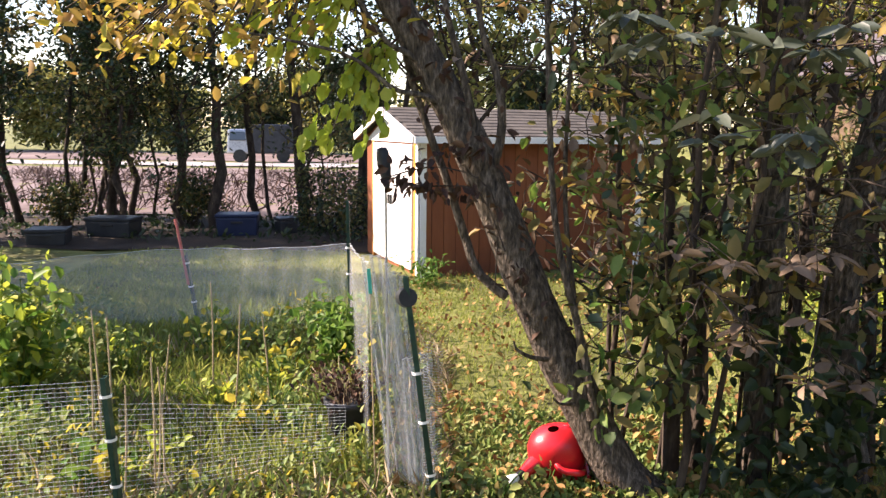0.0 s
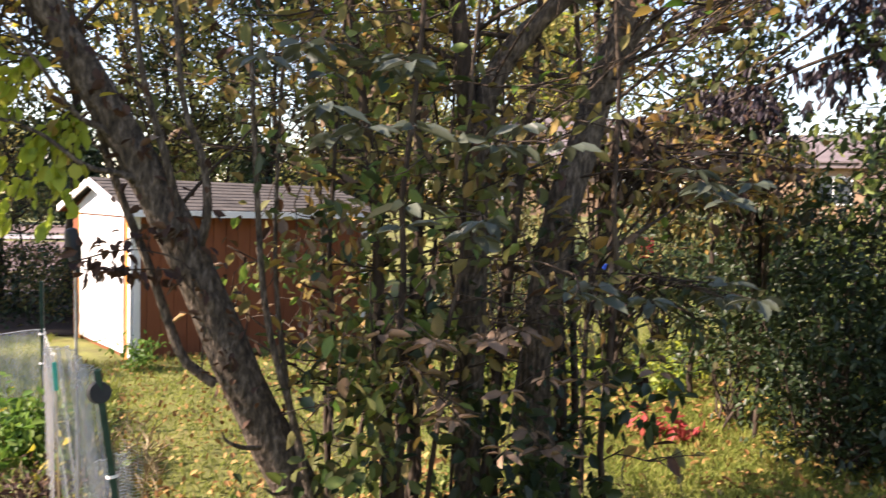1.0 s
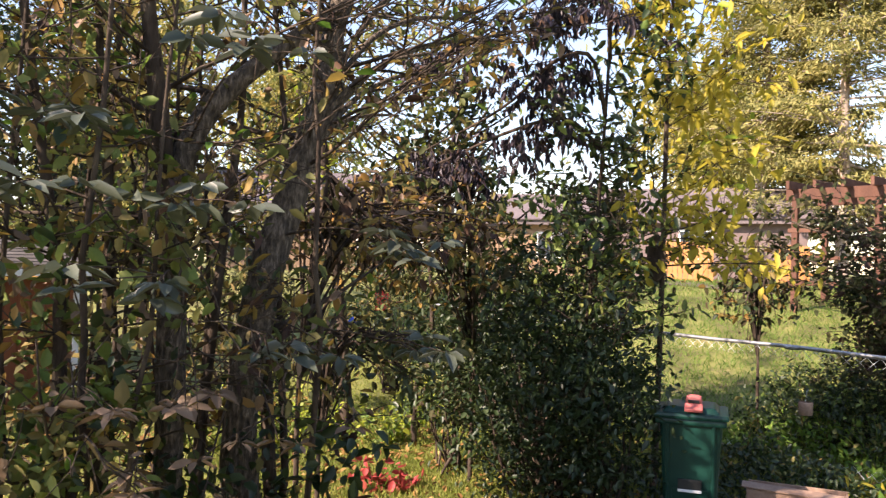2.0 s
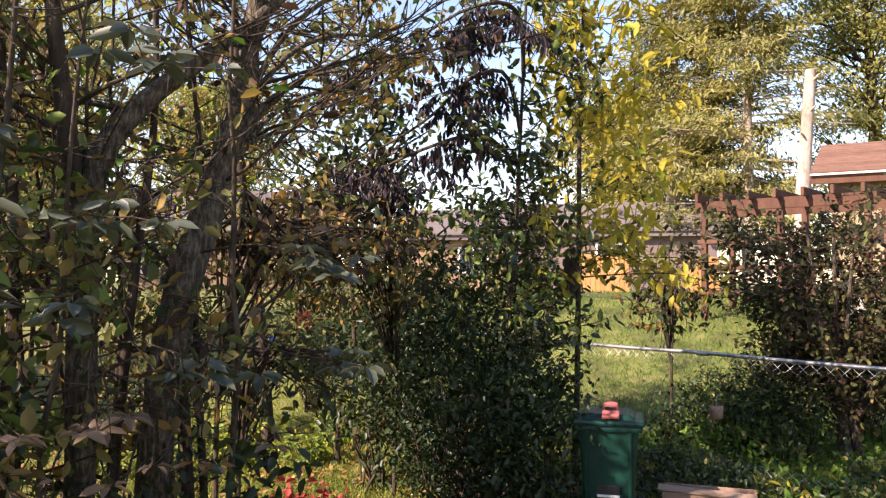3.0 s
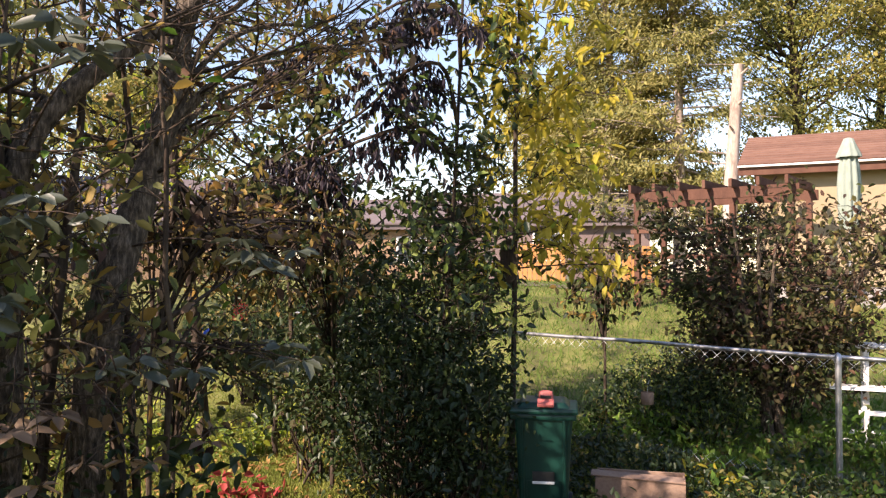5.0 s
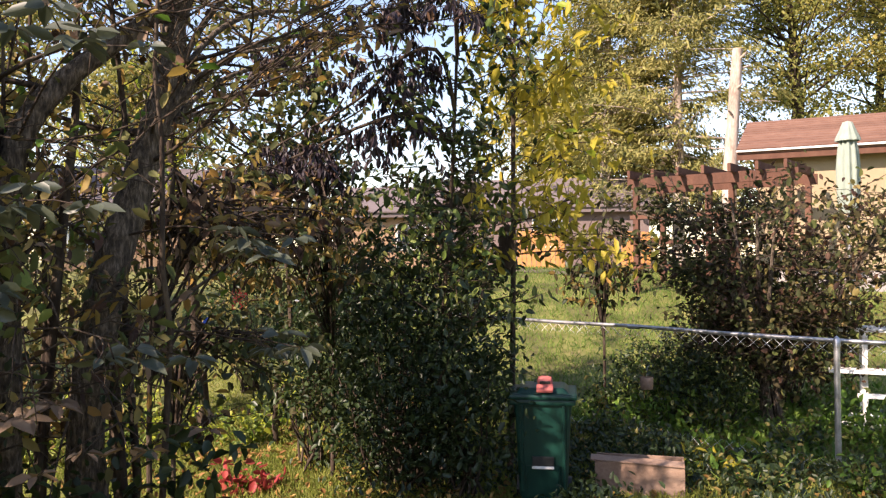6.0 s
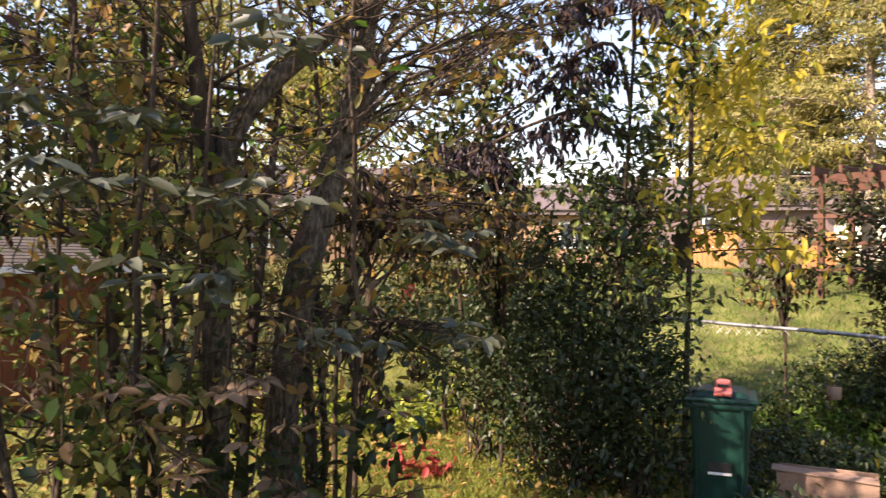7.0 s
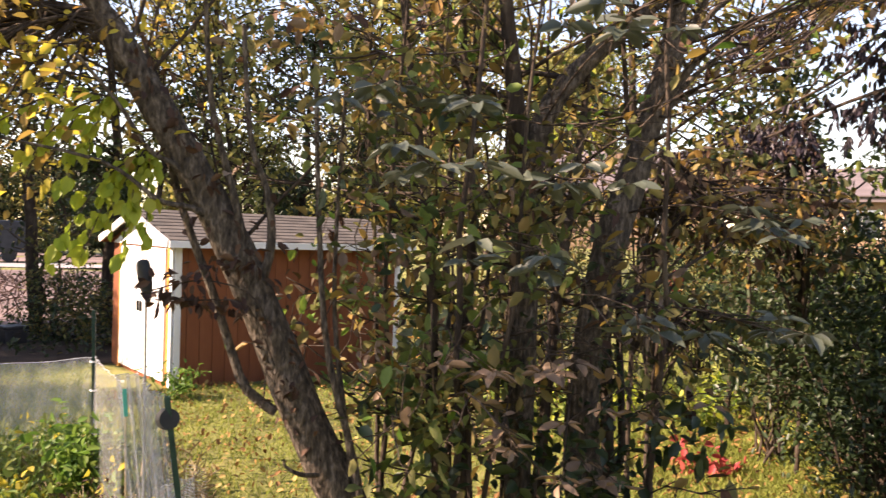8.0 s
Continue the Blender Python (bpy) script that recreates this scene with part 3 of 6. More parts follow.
def big_shrub_tree():
    """The many-stemmed tree in the middle."""
    t = tree_thing("thicket_tree", (2.4, 4.4, 0), "many-stemmed tree with dark bark and mixed green and yellowing leaves")
    trunk = bezier([(2.6, 4.55, -0.1), (2.45, 4.5, 0.6), (2.4, 4.45, 1.15), (2.44, 4.4, 1.64), (2.53, 4.4, 2.11), (2.65, 4.4, 2.47), (2.76, 4.4, 2.83), (2.91, 4.4, 3.31), (2.95, 4.4, 3.68), (3.05, 4.35, 4.3), (3.2, 4.4, 5.2)], 34)
    rt = np.interp(np.linspace(0, 1, 34), [0, 0.12, 0.5, 1], [0.15, 0.11, 0.1, 0.05]) * (1 + 0.05 * rng.normal(size=34))
    second = bezier([(2.0, 4.5, -0.1), (1.97, 4.45, 0.64), (1.96, 4.4, 1.19), (1.95, 4.4, 2.19), (1.97, 4.4, 2.54), (2.03, 4.4, 2.82), (2.18, 4.4, 3.07), (2.4, 4.38, 3.3), (2.71, 4.35, 3.58), (3.05, 4.3, 3.9), (3.4, 4.25, 4.4)], 30)
    rs = np.interp(np.linspace(0, 1, 30), [0, 0.5, 1], [0.085, 0.075, 0.03]) * (1 + 0.05 * rng.normal(size=30))
    third = bezier([(1.96, 4.42, 2.3), (1.9, 4.42, 2.6), (1.86, 4.4, 2.87), (1.81, 4.4, 3.24), (1.77, 4.4, 3.54), (1.68, 4.45, 4.6)], 16)
    r3 = np.linspace(0.07, 0.035, 16)
    fourth = bezier([(1.5, 4.5, -0.1), (1.46, 4.45, 0.67), (1.39, 4.42, 1.18), (1.36, 4.42, 2.0), (1.22, 4.45, 3.0), (1.05, 4.5, 4.3)], 20)
    fifth = bezier([(1.66, 4.6, -0.1), (1.64, 4.5, 0.66), (1.59, 4.45, 1.17), (1.62, 4.45, 2.2), (1.55, 4.5, 3.2), (1.5, 4.5, 4.4)], 20)
    sixth = bezier([(2.25, 4.7, -0.1), (2.2, 4.6, 0.8), (2.24, 4.55, 1.6), (2.3, 4.5, 2.4), (2.38, 4.5, 3.2), (2.35, 4.5, 4.4)], 20)
    seventh = bezier([(2.8, 4.7, -0.1), (2.68, 4.6, 0.7), (2.6, 4.55, 1.5), (2.5, 4.5, 2.2)], 14)
    lines = [(trunk, rt, BARK, 16), (second, rs, BARK, 14), (third, r3, BARK_DARK, 10), (fourth, np.linspace(0.055, 0.018, 20), BARK_DARK, 10), (fifth, np.linspace(0.048, 0.015, 20), BARK_DARK, 10), (sixth, np.linspace(0.045, 0.015, 20), BARK_DARK, 10), (seventh, np.linspace(0.05, 0.035, 14), BARK_DARK, 10)]
    for p, r, m, sd in lines:
        world_part(tubes("trunk", [(p, r)], m, t, sides=sd))
    # long arching limbs that leave the main trunk towards the fence
    arches = []
    for z0, dx, dy, top in ((2.55, 1.5, 0.3, 3.55), (2.8, 1.9, 0.0, 3.75), (3.0, 1.3, -0.4, 4.2), (2.7, 1.2, 0.7, 3.2), (3.1, 1.8, 0.5, 4.0), (2.45, 0.9, -0.3, 3.5), (3.3, 1.0, 0.2, 4.6)):
        i = int(np.argmin(np.abs(trunk[:, 2] - z0)))
        p = trunk[i]
        line = bezier([p, p + np.array([dx * 0.25, dy * 0.2, (top - z0) * 0.6]), p + np.array([dx * 0.6, dy * 0.6, (top - z0) * 0.95]), p + np.array([dx, dy, top - z0 + 0.08])], 14)
        r = np.linspace(0.026, 0.008, 14)
        arches.append((line, r))
        world_part(tubes("limb", [(line, r)], BARK, t, sides=7))
    # canopy above the view, added to shade the bin and the fence weeds
    top, hubs = cloud((1.6, 2.6, 5.9), (3.0, 1.9, 0.9), 90, 24, 0.24)
    world_part(leaves("crown", top, LEAF_MIX, t, "unseen upper canopy of mixed leaves, added for shade", 0.12, 0.55))
    world_part(stuff_tubes("branchwork", [(bezier([(2.9, 4.4, 4.0), np.array((2.6, 3.8, 4.9)) * 0.5 + q * 0.5, q], 8), np.linspace(0.03, 0.004, 8)) for q in hubs[:70]], BARK_DARK, t, sides=4))
    all_items, all_spots = [], []
    for line, rad, cnt in [(trunk, rt, 18), (second, rs, 18), (third, r3, 12), (fourth, np.linspace(0.055, 0.018, 20), 20), (fifth, np.linspace(0.048, 0.015, 20), 18)] + [(p, r * 2, 7) for p, r in arches]:
        it, sp = crown_from(line, rad, cnt, (0.5, 1.5), 0.25, 0.4, 6, 0.085, 2, 0.06)
        all_items += it
        all_spots.append(sp)
    for k in range(15):
        x, y = (rng.uniform(1.05, 2.0) if k < 10 else rng.uniform(2.0, 2.9)), rng.uniform(4.2, 4.95)
        s = stem_line(x, y, rng.uniform(2.6, 4.6), rng.normal(size=2) * 0.35)
        r = rng.uniform(0.012, 0.032)
        world_part(tubes("stem", [(s, np.linspace(r, r * 0.4, 12))], BARK_DARK, t, sides=7))
        it, sp = crown_from(s, np.linspace(r, r * 0.4, 12), 7, (0.35, 0.9), 0.15, 0.2, 5, 0.08, 2, 0.055)
        all_items += it
        all_spots.append(sp)
    world_part(stuff_tubes("branchwork", all_items, BARK_DARK, t, sides=4))
    sp = np.concatenate(all_spots)
    gap = np.sin(2.3 * sp[:, 0] + 1.1 * sp[:, 2]) + np.sin(2.9 * sp[:, 2] - 1.9 * sp[:, 1]) + rng.normal(size=len(sp)) * 0.4
    need = np.where(sp[:, 0] < 1.75, -1.0, np.where(sp[:, 2] > 2.3, -0.1, -0.45))
    need = np.where(sp[:, 2] < 0.95, 0.5, need)
    front = np.where(sp[:, 2] > 2.35, 0.25, np.where(sp[:, 2] < 1.2, 0.3, 0.6))
    keep = np.where(sp[:, 1] < 4.35, front, np.where((sp[:, 2] > 2.35) & (sp[:, 0] > 1.8), 0.85, 1.0))
    sp = sp[(sp[:, 1] > 3.2) & (sp[:, 1] < 5.4) & (sp[:, 2] > 0.35) & (gap > need) & (rng.random(len(sp)) < keep)]
    low = np.concatenate([cloud((1.12, 4.15, 0.95), (0.3, 0.25, 0.55), 26, 10, 0.1)[0], cloud((1.45, 4.05, 1.25), (0.4, 0.3, 0.4), 20, 9, 0.11)[0], cloud((1.4, 4.0, 2.2), (0.65, 0.35, 0.75), 30, 9, 0.13)[0]])
    h, k = rng.random(len(low)), rng.random(len(sp)) + 0.12 * np.sin(1.9 * sp[:, 0] + 2.3 * sp[:, 2])
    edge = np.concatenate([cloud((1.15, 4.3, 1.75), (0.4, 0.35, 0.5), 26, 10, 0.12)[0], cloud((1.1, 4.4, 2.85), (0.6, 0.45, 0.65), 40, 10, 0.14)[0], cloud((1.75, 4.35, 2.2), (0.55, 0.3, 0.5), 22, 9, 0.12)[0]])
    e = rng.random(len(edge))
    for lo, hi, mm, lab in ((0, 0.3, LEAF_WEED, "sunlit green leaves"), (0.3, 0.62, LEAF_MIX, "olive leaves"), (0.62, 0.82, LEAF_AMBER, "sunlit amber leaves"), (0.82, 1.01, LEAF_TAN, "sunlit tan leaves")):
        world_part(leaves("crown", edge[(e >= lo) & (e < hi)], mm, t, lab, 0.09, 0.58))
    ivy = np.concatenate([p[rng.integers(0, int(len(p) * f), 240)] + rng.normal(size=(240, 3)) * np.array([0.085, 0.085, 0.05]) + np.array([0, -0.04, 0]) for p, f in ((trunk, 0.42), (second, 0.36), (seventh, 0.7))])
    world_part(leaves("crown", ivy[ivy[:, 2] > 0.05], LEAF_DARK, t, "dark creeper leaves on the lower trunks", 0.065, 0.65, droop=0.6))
    # dark leaf colour here and in part of low stands for deep shade
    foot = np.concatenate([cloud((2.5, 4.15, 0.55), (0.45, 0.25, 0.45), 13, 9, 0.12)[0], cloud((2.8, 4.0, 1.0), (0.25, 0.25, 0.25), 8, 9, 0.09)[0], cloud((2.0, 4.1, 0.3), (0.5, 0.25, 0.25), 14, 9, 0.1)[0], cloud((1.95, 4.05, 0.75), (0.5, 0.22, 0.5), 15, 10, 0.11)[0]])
    world_part(leaves("crown", foot[foot[:, 2] > 0.06], LEAF_DARK, t, "green leaves low on the stems, coloured dark for shade", 0.11, 0.6, droop=0.7))
    world_part(leaves("crown", low[h < 0.45], LEAF_MIX, t, "lower green leaves", 0.1, 0.6))
    world_part(leaves("crown", low[(h >= 0.45) & (h < 0.75)], LEAF_WEED, t, "paler green leaves", 0.1, 0.6))
    world_part(leaves("crown", low[h >= 0.75], LEAF_DARK, t, "lower leaves coloured dark for shade", 0.1, 0.6))
    world_part(leaves("crown", sp[k < 0.08], LEAF_GREEN, t, "fresh green leaves", 0.095, 0.58))
    world_part(leaves("crown", sp[(k >= 0.08) & (k < 0.62)], LEAF_MIX, t, "green and yellowing oval leaves", 0.095, 0.55))
    world_part(leaves("crown", sp[(k >= 0.62) & (k < 0.78)], LEAF_AMBER, t, "amber leaves", 0.1, 0.55))
    world_part(leaves("crown", sp[(k >= 0.78) & (k < 0.9)], LEAF_TAN, t, "tan leaves", 0.095, 0.5, droop=0.6))
    world_part(leaves("crown", sp[k >= 0.9], LEAF_BROWN, t, "withered brown leaves", 0.1, 0.5, droop=0.8))


big_shrub_tree()


def spray(name, root, tips, mat, label, size, n_leaf, wide=0.5, droop=0.3, bark=BARK_DARK):
    """A drooping branch that carries fans of leaves."""
    t = tree_thing(name, root, label, "branch")
    items, spots, ax = [], [], []
    for tip in tips:
        tip = np.asarray(tip, float)
        mid = (np.asarray(root) + tip) / 2 + np.array([0, 0, 0.12])
        b = bezier([root, mid, tip], 9)
        items.append((b, np.linspace(0.007, 0.002, 9)))
        for f in np.linspace(2, 8, n_leaf):
            i = min(int(f), 7)
            c = b[i] + (b[i + 1] - b[i]) * (f - i)
            sd = 1 if rng.random() < 0.5 else -1
            d = b[i + 1] - b[i]
            d /= np.linalg.norm(d)
            spots.append(c + rng.normal(size=3) * 0.02)
            ax.append(d * 0.7 + sd * np.cross(d, (0, 0, 1)))
    world_part(tubes("twig", items, bark, t, sides=5))
    world_part(stuff_leaves("foliage", spots, mat, t, "", size, wide, axis=np.array(ax), spread=0.25, droop=droop))
    return t


def leaf_fan(tip, root, mat, label, size, count, wide=0.45, fans=5):
    """A twig that ends in level fans of broad leaflets."""
    t = tree_thing("leafy_branch", tuple(root), label, "branch")
    tip, root = np.asarray(tip, float), np.asarray(root, float)
    line = bezier([root, (root + tip) / 2 + np.array([0, 0, 0.06]), tip], 9)
    items, c, ax = [(line, np.linspace(0.009, 0.003, 9))], [], []
    for k in range(fans):
        hub = tip + (rng.normal(size=3) * np.array([0.16, 0.12, 0.05]) if k else 0)
        items.append((np.array([line[6], (line[6] + hub) / 2 + np.array([0, 0, 0.015]), hub]), np.array([0.004, 0.003, 0.002])))
        for a in np.linspace(0, 2 * math.pi, count, endpoint=False) + rng.uniform(0, 1):
            c.append(hub + np.array([math.cos(a), math.sin(a), 0]) * 0.02)
            ax.append(np.array([math.cos(a), math.sin(a), rng.uniform(-0.25, 0.15)]))
    world_part(tubes("twig", items, BARK_DARK, t, sides=5))
    world_part(stuff_leaves("foliage", c, mat, t, "", size, wide, axis=np.array(ax), spread=0.12, droop=0.15))
    return t


for tip, root in (((1.45, 3.05, 2.04), (1.95, 4.35, 2.0)), ((0.95, 3.05, 2.4), (1.36, 4.35, 2.3)), ((1.6, 3.1, 2.36), (2.0, 4.35, 2.4)), ((2.1, 3.2, 1.7), (2.4, 4.35, 1.7)), ((3.0, 3.45, 1.66), (2.6, 4.35, 1.7)),
                  ((0.75, 3.3, 2.75), (1.2, 4.4, 2.9)), ((1.85, 3.1, 3.1), (2.0, 4.35, 2.8)), ((2.75, 3.3, 2.25), (2.6, 4.3, 2.3)), ((1.2, 3.4, 2.75), (1.3, 4.4, 2.6))):
    leaf_fan(tip, root, LEAF_GREY, "shaded branch with broad grey-green leaves hanging close by", 0.125, 7)
for tip, root in (((1.55, 3.7, 1.1), (1.9, 4.35, 1.3)), ((1.85, 3.6, 0.9), (2.3, 4.4, 1.3)), ((2.2, 3.5, 1.25), (2.4, 4.35, 1.5)), ((1.3, 3.7, 1.5), (1.4, 4.35, 1.6)), ((1.75, 3.55, 1.45), (2.0, 4.35, 1.6))):
    leaf_fan(tip, root, LEAF_TAN, "bent twig with curling tan leaves", 0.1, 5, 0.5)


for root, tips in (((-0.2, 4.3, 2.5), [(-0.32, 4.2, 1.98), (-0.5, 4.2, 1.95), (-0.2, 4.15, 2.04), (-0.62, 4.15, 1.94), (-0.4, 4.25, 2.12), (-0.28, 4.2, 2.2)]),
                   ((-0.3, 4.3, 2.75), [(-0.6, 4.2, 2.3), (-0.75, 4.15, 2.4), (-0.5, 4.2, 2.45), (-0.95, 4.1, 2.5)])):
    spray("lime_branch", root, tips, LEAF_LIME, "thin branch with bright lime-yellow backlit leaves", 0.08, 24, 0.75, 0.5)


def round_shrub(name, base, radii, centre_z, clumps, per, size, mat, label, spread=0.16, stems=14, bark=BARK_DARK, wide=0.5, mats=()):
    t = tree_thing(name, base, label, "shrub")
    c = (base[0], base[1], base[2] + centre_z)
    p, cs = cloud(c, radii, clumps, per, spread)
    p = p[p[:, 2] > gz(p[:, 0], p[:, 1]) + 0.05]
    items = []
    for q in cs[: max(stems, len(cs) // 3)]:
        m = (np.array(base) * 0.55 + q * 0.45) + rng.normal(size=3) * 0.08
        items.append((bezier([np.array(base) + np.append(rng.normal(size=2) * 0.12, -0.05), m, q], 8), np.linspace(0.016, 0.004, 8)))
    for _ in range(len(cs) // 6):
        a, e = rng.uniform(0, 2 * math.pi), rng.uniform(0.2, 1.2)
        q = np.array(c) + np.array(radii) * 0.85 * np.array([math.cos(a) * math.cos(e), math.sin(a) * math.cos(e), math.sin(e)])
        sh, sr = limb(q, (math.cos(a), math.sin(a), 1.2), rng.uniform(0.2, 0.5) * max(radii), 0.006, 0.1, 0.2, 6, 0.002)
        items.append((sh, sr))
        p = np.concatenate([p, np.repeat(sh[1:], 4, 0) + rng.normal(size=(20, 3)) * 0.05])
    world_part(stuff_tubes("branchwork", items, bark, t, sides=5))
    k = rng.random(len(p))
    share = 1.0 / (1 + len(mats))
    for i, mm in enumerate((mat, *mats)):
        sel = (k >= i * share) & (k < (i + 1) * share)
        world_part(leaves("crown", p[sel], mm, t, "", size, wide))
    return t


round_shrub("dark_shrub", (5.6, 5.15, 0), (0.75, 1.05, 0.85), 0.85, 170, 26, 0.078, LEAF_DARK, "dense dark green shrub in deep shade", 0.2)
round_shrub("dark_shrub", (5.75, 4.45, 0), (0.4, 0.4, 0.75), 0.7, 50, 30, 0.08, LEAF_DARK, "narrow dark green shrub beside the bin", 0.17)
round_shrub("dark_shrub", (5.5, 6.3, 0), (0.6, 0.6, 0.6), 1.0, 55, 20, 0.085, LEAF_DARK, "loose dark green shrub with some rusty leaves", 0.24, mats=(LEAF_RUST,))
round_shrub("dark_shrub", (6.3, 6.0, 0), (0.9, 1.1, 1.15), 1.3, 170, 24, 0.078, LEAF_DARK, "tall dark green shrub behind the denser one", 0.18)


def sky_tree():
    t = tree_thing("yellow_green_tree", (5.6, 8.6, 0), "open tree with sparse yellow-green leaves against the sky")
    trunk = bezier([(5.6, 8.6, -0.1), (5.4, 8.5, 1.6), (5.0, 8.3, 3.4), (4.8, 8.2, 6.2)], 14)
    r = np.linspace(0.09, 0.03, 14)
    world_part(tubes("trunk", [(trunk, r)], BARK_DARK, t, sides=8))
    it, sp = crown_from(trunk, r, 44, (0.9, 2.6), 0.42, 0.2, 7, 0.1, 2, 0.08)
    world_part(stuff_tubes("branchwork", it, BARK_DARK, t, sides=4))
    sp = sp[sp[:, 2] > 2.9]
    k = rng.random(len(sp))
    world_part(leaves("crown", sp[k < 0.25], LEAF_LIME, t, "backlit yellow-green leaves", 0.1, 0.5, droop=0.4))
    world_part(leaves("crown", sp[(k >= 0.25) & (k < 0.45)], LEAF_AMBER, t, "amber leaves", 0.1, 0.5, droop=0.4))
    world_part(leaves("crown", sp[k >= 0.45], LEAF_DARK, t, "dark green leaves", 0.1, 0.5, droop=0.4))


sky_tree()


def dark_leaf_tree():
    """Slim dark tree by the bin whose boughs hang far out to one side."""
    t = tree_thing("dark_leaf_tree", (5.95, 4.95, 0), "slim tree with dark green leaves and drooping purplish boughs")
    trunk = bezier([(5.95, 4.95, -0.05), (5.9, 4.9, 1.2), (5.92, 4.8, 2.4), (5.86, 4.66, 3.5), (5.8, 4.5, 5.4)], 18)
    r = np.linspace(0.026, 0.012, 18)
    world_part(tubes("trunk", [(trunk, r)], BARK_DARK, t, sides=8))
    it, sp = crown_from(trunk, r * 1.8, 80, (0.3, 0.95), 0.3, 0.3, 6, 0.08, 2, 0.06)
    k = rng.random(len(sp))
    world_part(leaves("crown", sp[k < 0.65], LEAF_DARK, t, "dark green leaves", 0.105, 0.5, droop=0.5))
    world_part(leaves("crown", sp[k >= 0.65], LEAF_WEED, t, "lighter green leaves", 0.105, 0.5, droop=0.5))
    boughs = [bezier([(5.86, 4.66, 3.5), (5.6, 4.6, 3.98), (5.3, 4.75, 3.92), (5.2, 5.1, 3.66), (5.2, 5.6, 3.5), (5.1, 6.3, 3.3), (5.0, 7.0, 3.05)], 22),
              bezier([(5.9, 4.72, 3.2), (5.5, 4.8, 3.45), (5.2, 5.2, 3.35), (5.0, 5.8, 3.15), (4.9, 6.6, 2.95), (4.8, 7.3, 2.8)], 20),
              bezier([(5.84, 4.6, 4.0), (5.5, 4.4, 4.5), (5.1, 4.6, 4.45), (4.9, 5.2, 4.2), (4.8, 5.9, 4.0)], 18)]
    roots, ways = [], []
    for b in boughs:
        world_part(tubes("bough", [(b, np.linspace(0.022, 0.006, len(b)))], BARK_DARK, t, sides=7))
        for _ in range(21):
            f = rng.uniform(0.2, 1.0) * (len(b) - 1)
            i = min(int(f), len(b) - 2)
            p = b[i] + (b[i + 1] - b[i]) * (f - i)
            a = rng.uniform(0, 2 * math.pi)
            tw, tr = limb(p, (0.8 * math.cos(a), 0.8 * math.sin(a), -0.25), rng.uniform(0.2, 0.55), 0.006, -0.7, 0.12, 6, 0.002)
            it.append((tw, tr))
            for j in (1, 2, 3, 4, 5):
                roots.append(tw[j])
                ways.append(((tw[j] - tw[j - 1]) / 0.1 + rng.normal(size=3) * 0.8) * np.array([1, 1, 0.3]))
    c, ax, stalks = pinnate(roots, ways, 5, 0.24, 0.3)
    ax = ax * 0.4 + np.array([0, 0, -1.0])
    k = rng.random(len(c))
    world_part(stuff_tubes("branchwork", it + stalks, BARK_DARK, t, sides=4))
    world_part(leaves("crown", c[k < 0.88], LEAF_PURPLE, t, "hanging dark purplish leaflets", 0.095, 0.33, axis=ax[k < 0.88], spread=0.18, droop=0.2, bend=0.35))
    world_part(leaves("crown", c[k >= 0.88], LEAF_BROWN, t, "hanging withered leaflets", 0.095, 0.33, axis=ax[k >= 0.88], spread=0.18, droop=0.2, bend=0.35))


dark_leaf_tree()


def hanging_clusters(name, base, centre, radii, clumps, per, size, mats, label, droop, wide):
    """Low outer boughs: layers of leaves on thin drooping twigs."""
    t = tree_thing(name, base, label, "tree")
    trunk = bezier([base, (base[0], base[1], centre[2] * 0.6), (base[0] * 0.7 + centre[0] * 0.3, base[1] * 0.7 + centre[1] * 0.3, centre[2] + radii[2])], 10)
    world_part(tubes("trunk", [(trunk, np.linspace(0.024, 0.01, 10))], BARK_DARK, t, sides=8))
    p, hubs = cloud(centre, radii, clumps, per, 0.12)
    p[:, 2] = p[:, 2] + 0.5 * (np.round(p[:, 2] / 0.22) * 0.22 - p[:, 2])
    world_part(stuff_tubes("branchwork", [(bezier([trunk[rng.integers(4, 10)], (trunk[7] + q) / 2 + np.array([0, 0, 0.1]), q, q + np.array([0, 0, -0.12])], 8), np.linspace(0.012, 0.003, 8)) for q in hubs], BARK_DARK, t, sides=4))
    k = rng.integers(0, len(mats), len(p))
    for j, mm in enumerate(mats):
        world_part(leaves("crown", p[k == j], mm, t, "", size, wide, droop=droop))


hanging_clusters("amber_tree", (3.05, 4.95, -0.05), (3.6, 4.85, 2.42), (0.85, 0.7, 0.36), 60, 14, 0.1, (LEAF_MIX, LEAF_AMBER, LEAF_TAN, LEAF_BROWN), "slim tree with low layers of tan and amber leaves", 0.35, 0.5)
hanging_clusters("amber_tree", (3.3, 5.1, -0.05), (3.6, 5.0, 1.45), (0.7, 0.6, 0.3), 34, 12, 0.1, (LEAF_RUST, LEAF_DARK, LEAF_MIX), "low slim tree with rusty and dark leaves", 0.5, 0.5)
hanging_clusters("mixed_leaf_tree", (5.4, 5.9, -0.05), (4.75, 5.7, 2.35), (1.1, 0.8, 0.7), 85, 14, 0.1, (LEAF_RUST, LEAF_DARK, LEAF_MIX, LEAF_AMBER), "slim tree with drooping green and rusty leaves over the dark shrub", 0.6, 0.5)
hanging_clusters("bronze_sapling", (9.7, 5.45, 0.0), (9.65, 5.5, 1.95), (0.45, 0.5, 0.6), 40, 12, 0.11, (LEAF_AMBER, LEAF_RUST, LEAF_RUST, LEAF_DARK), "small amber and bronze-leaved tree behind the wire fence", 0.5, 0.55)


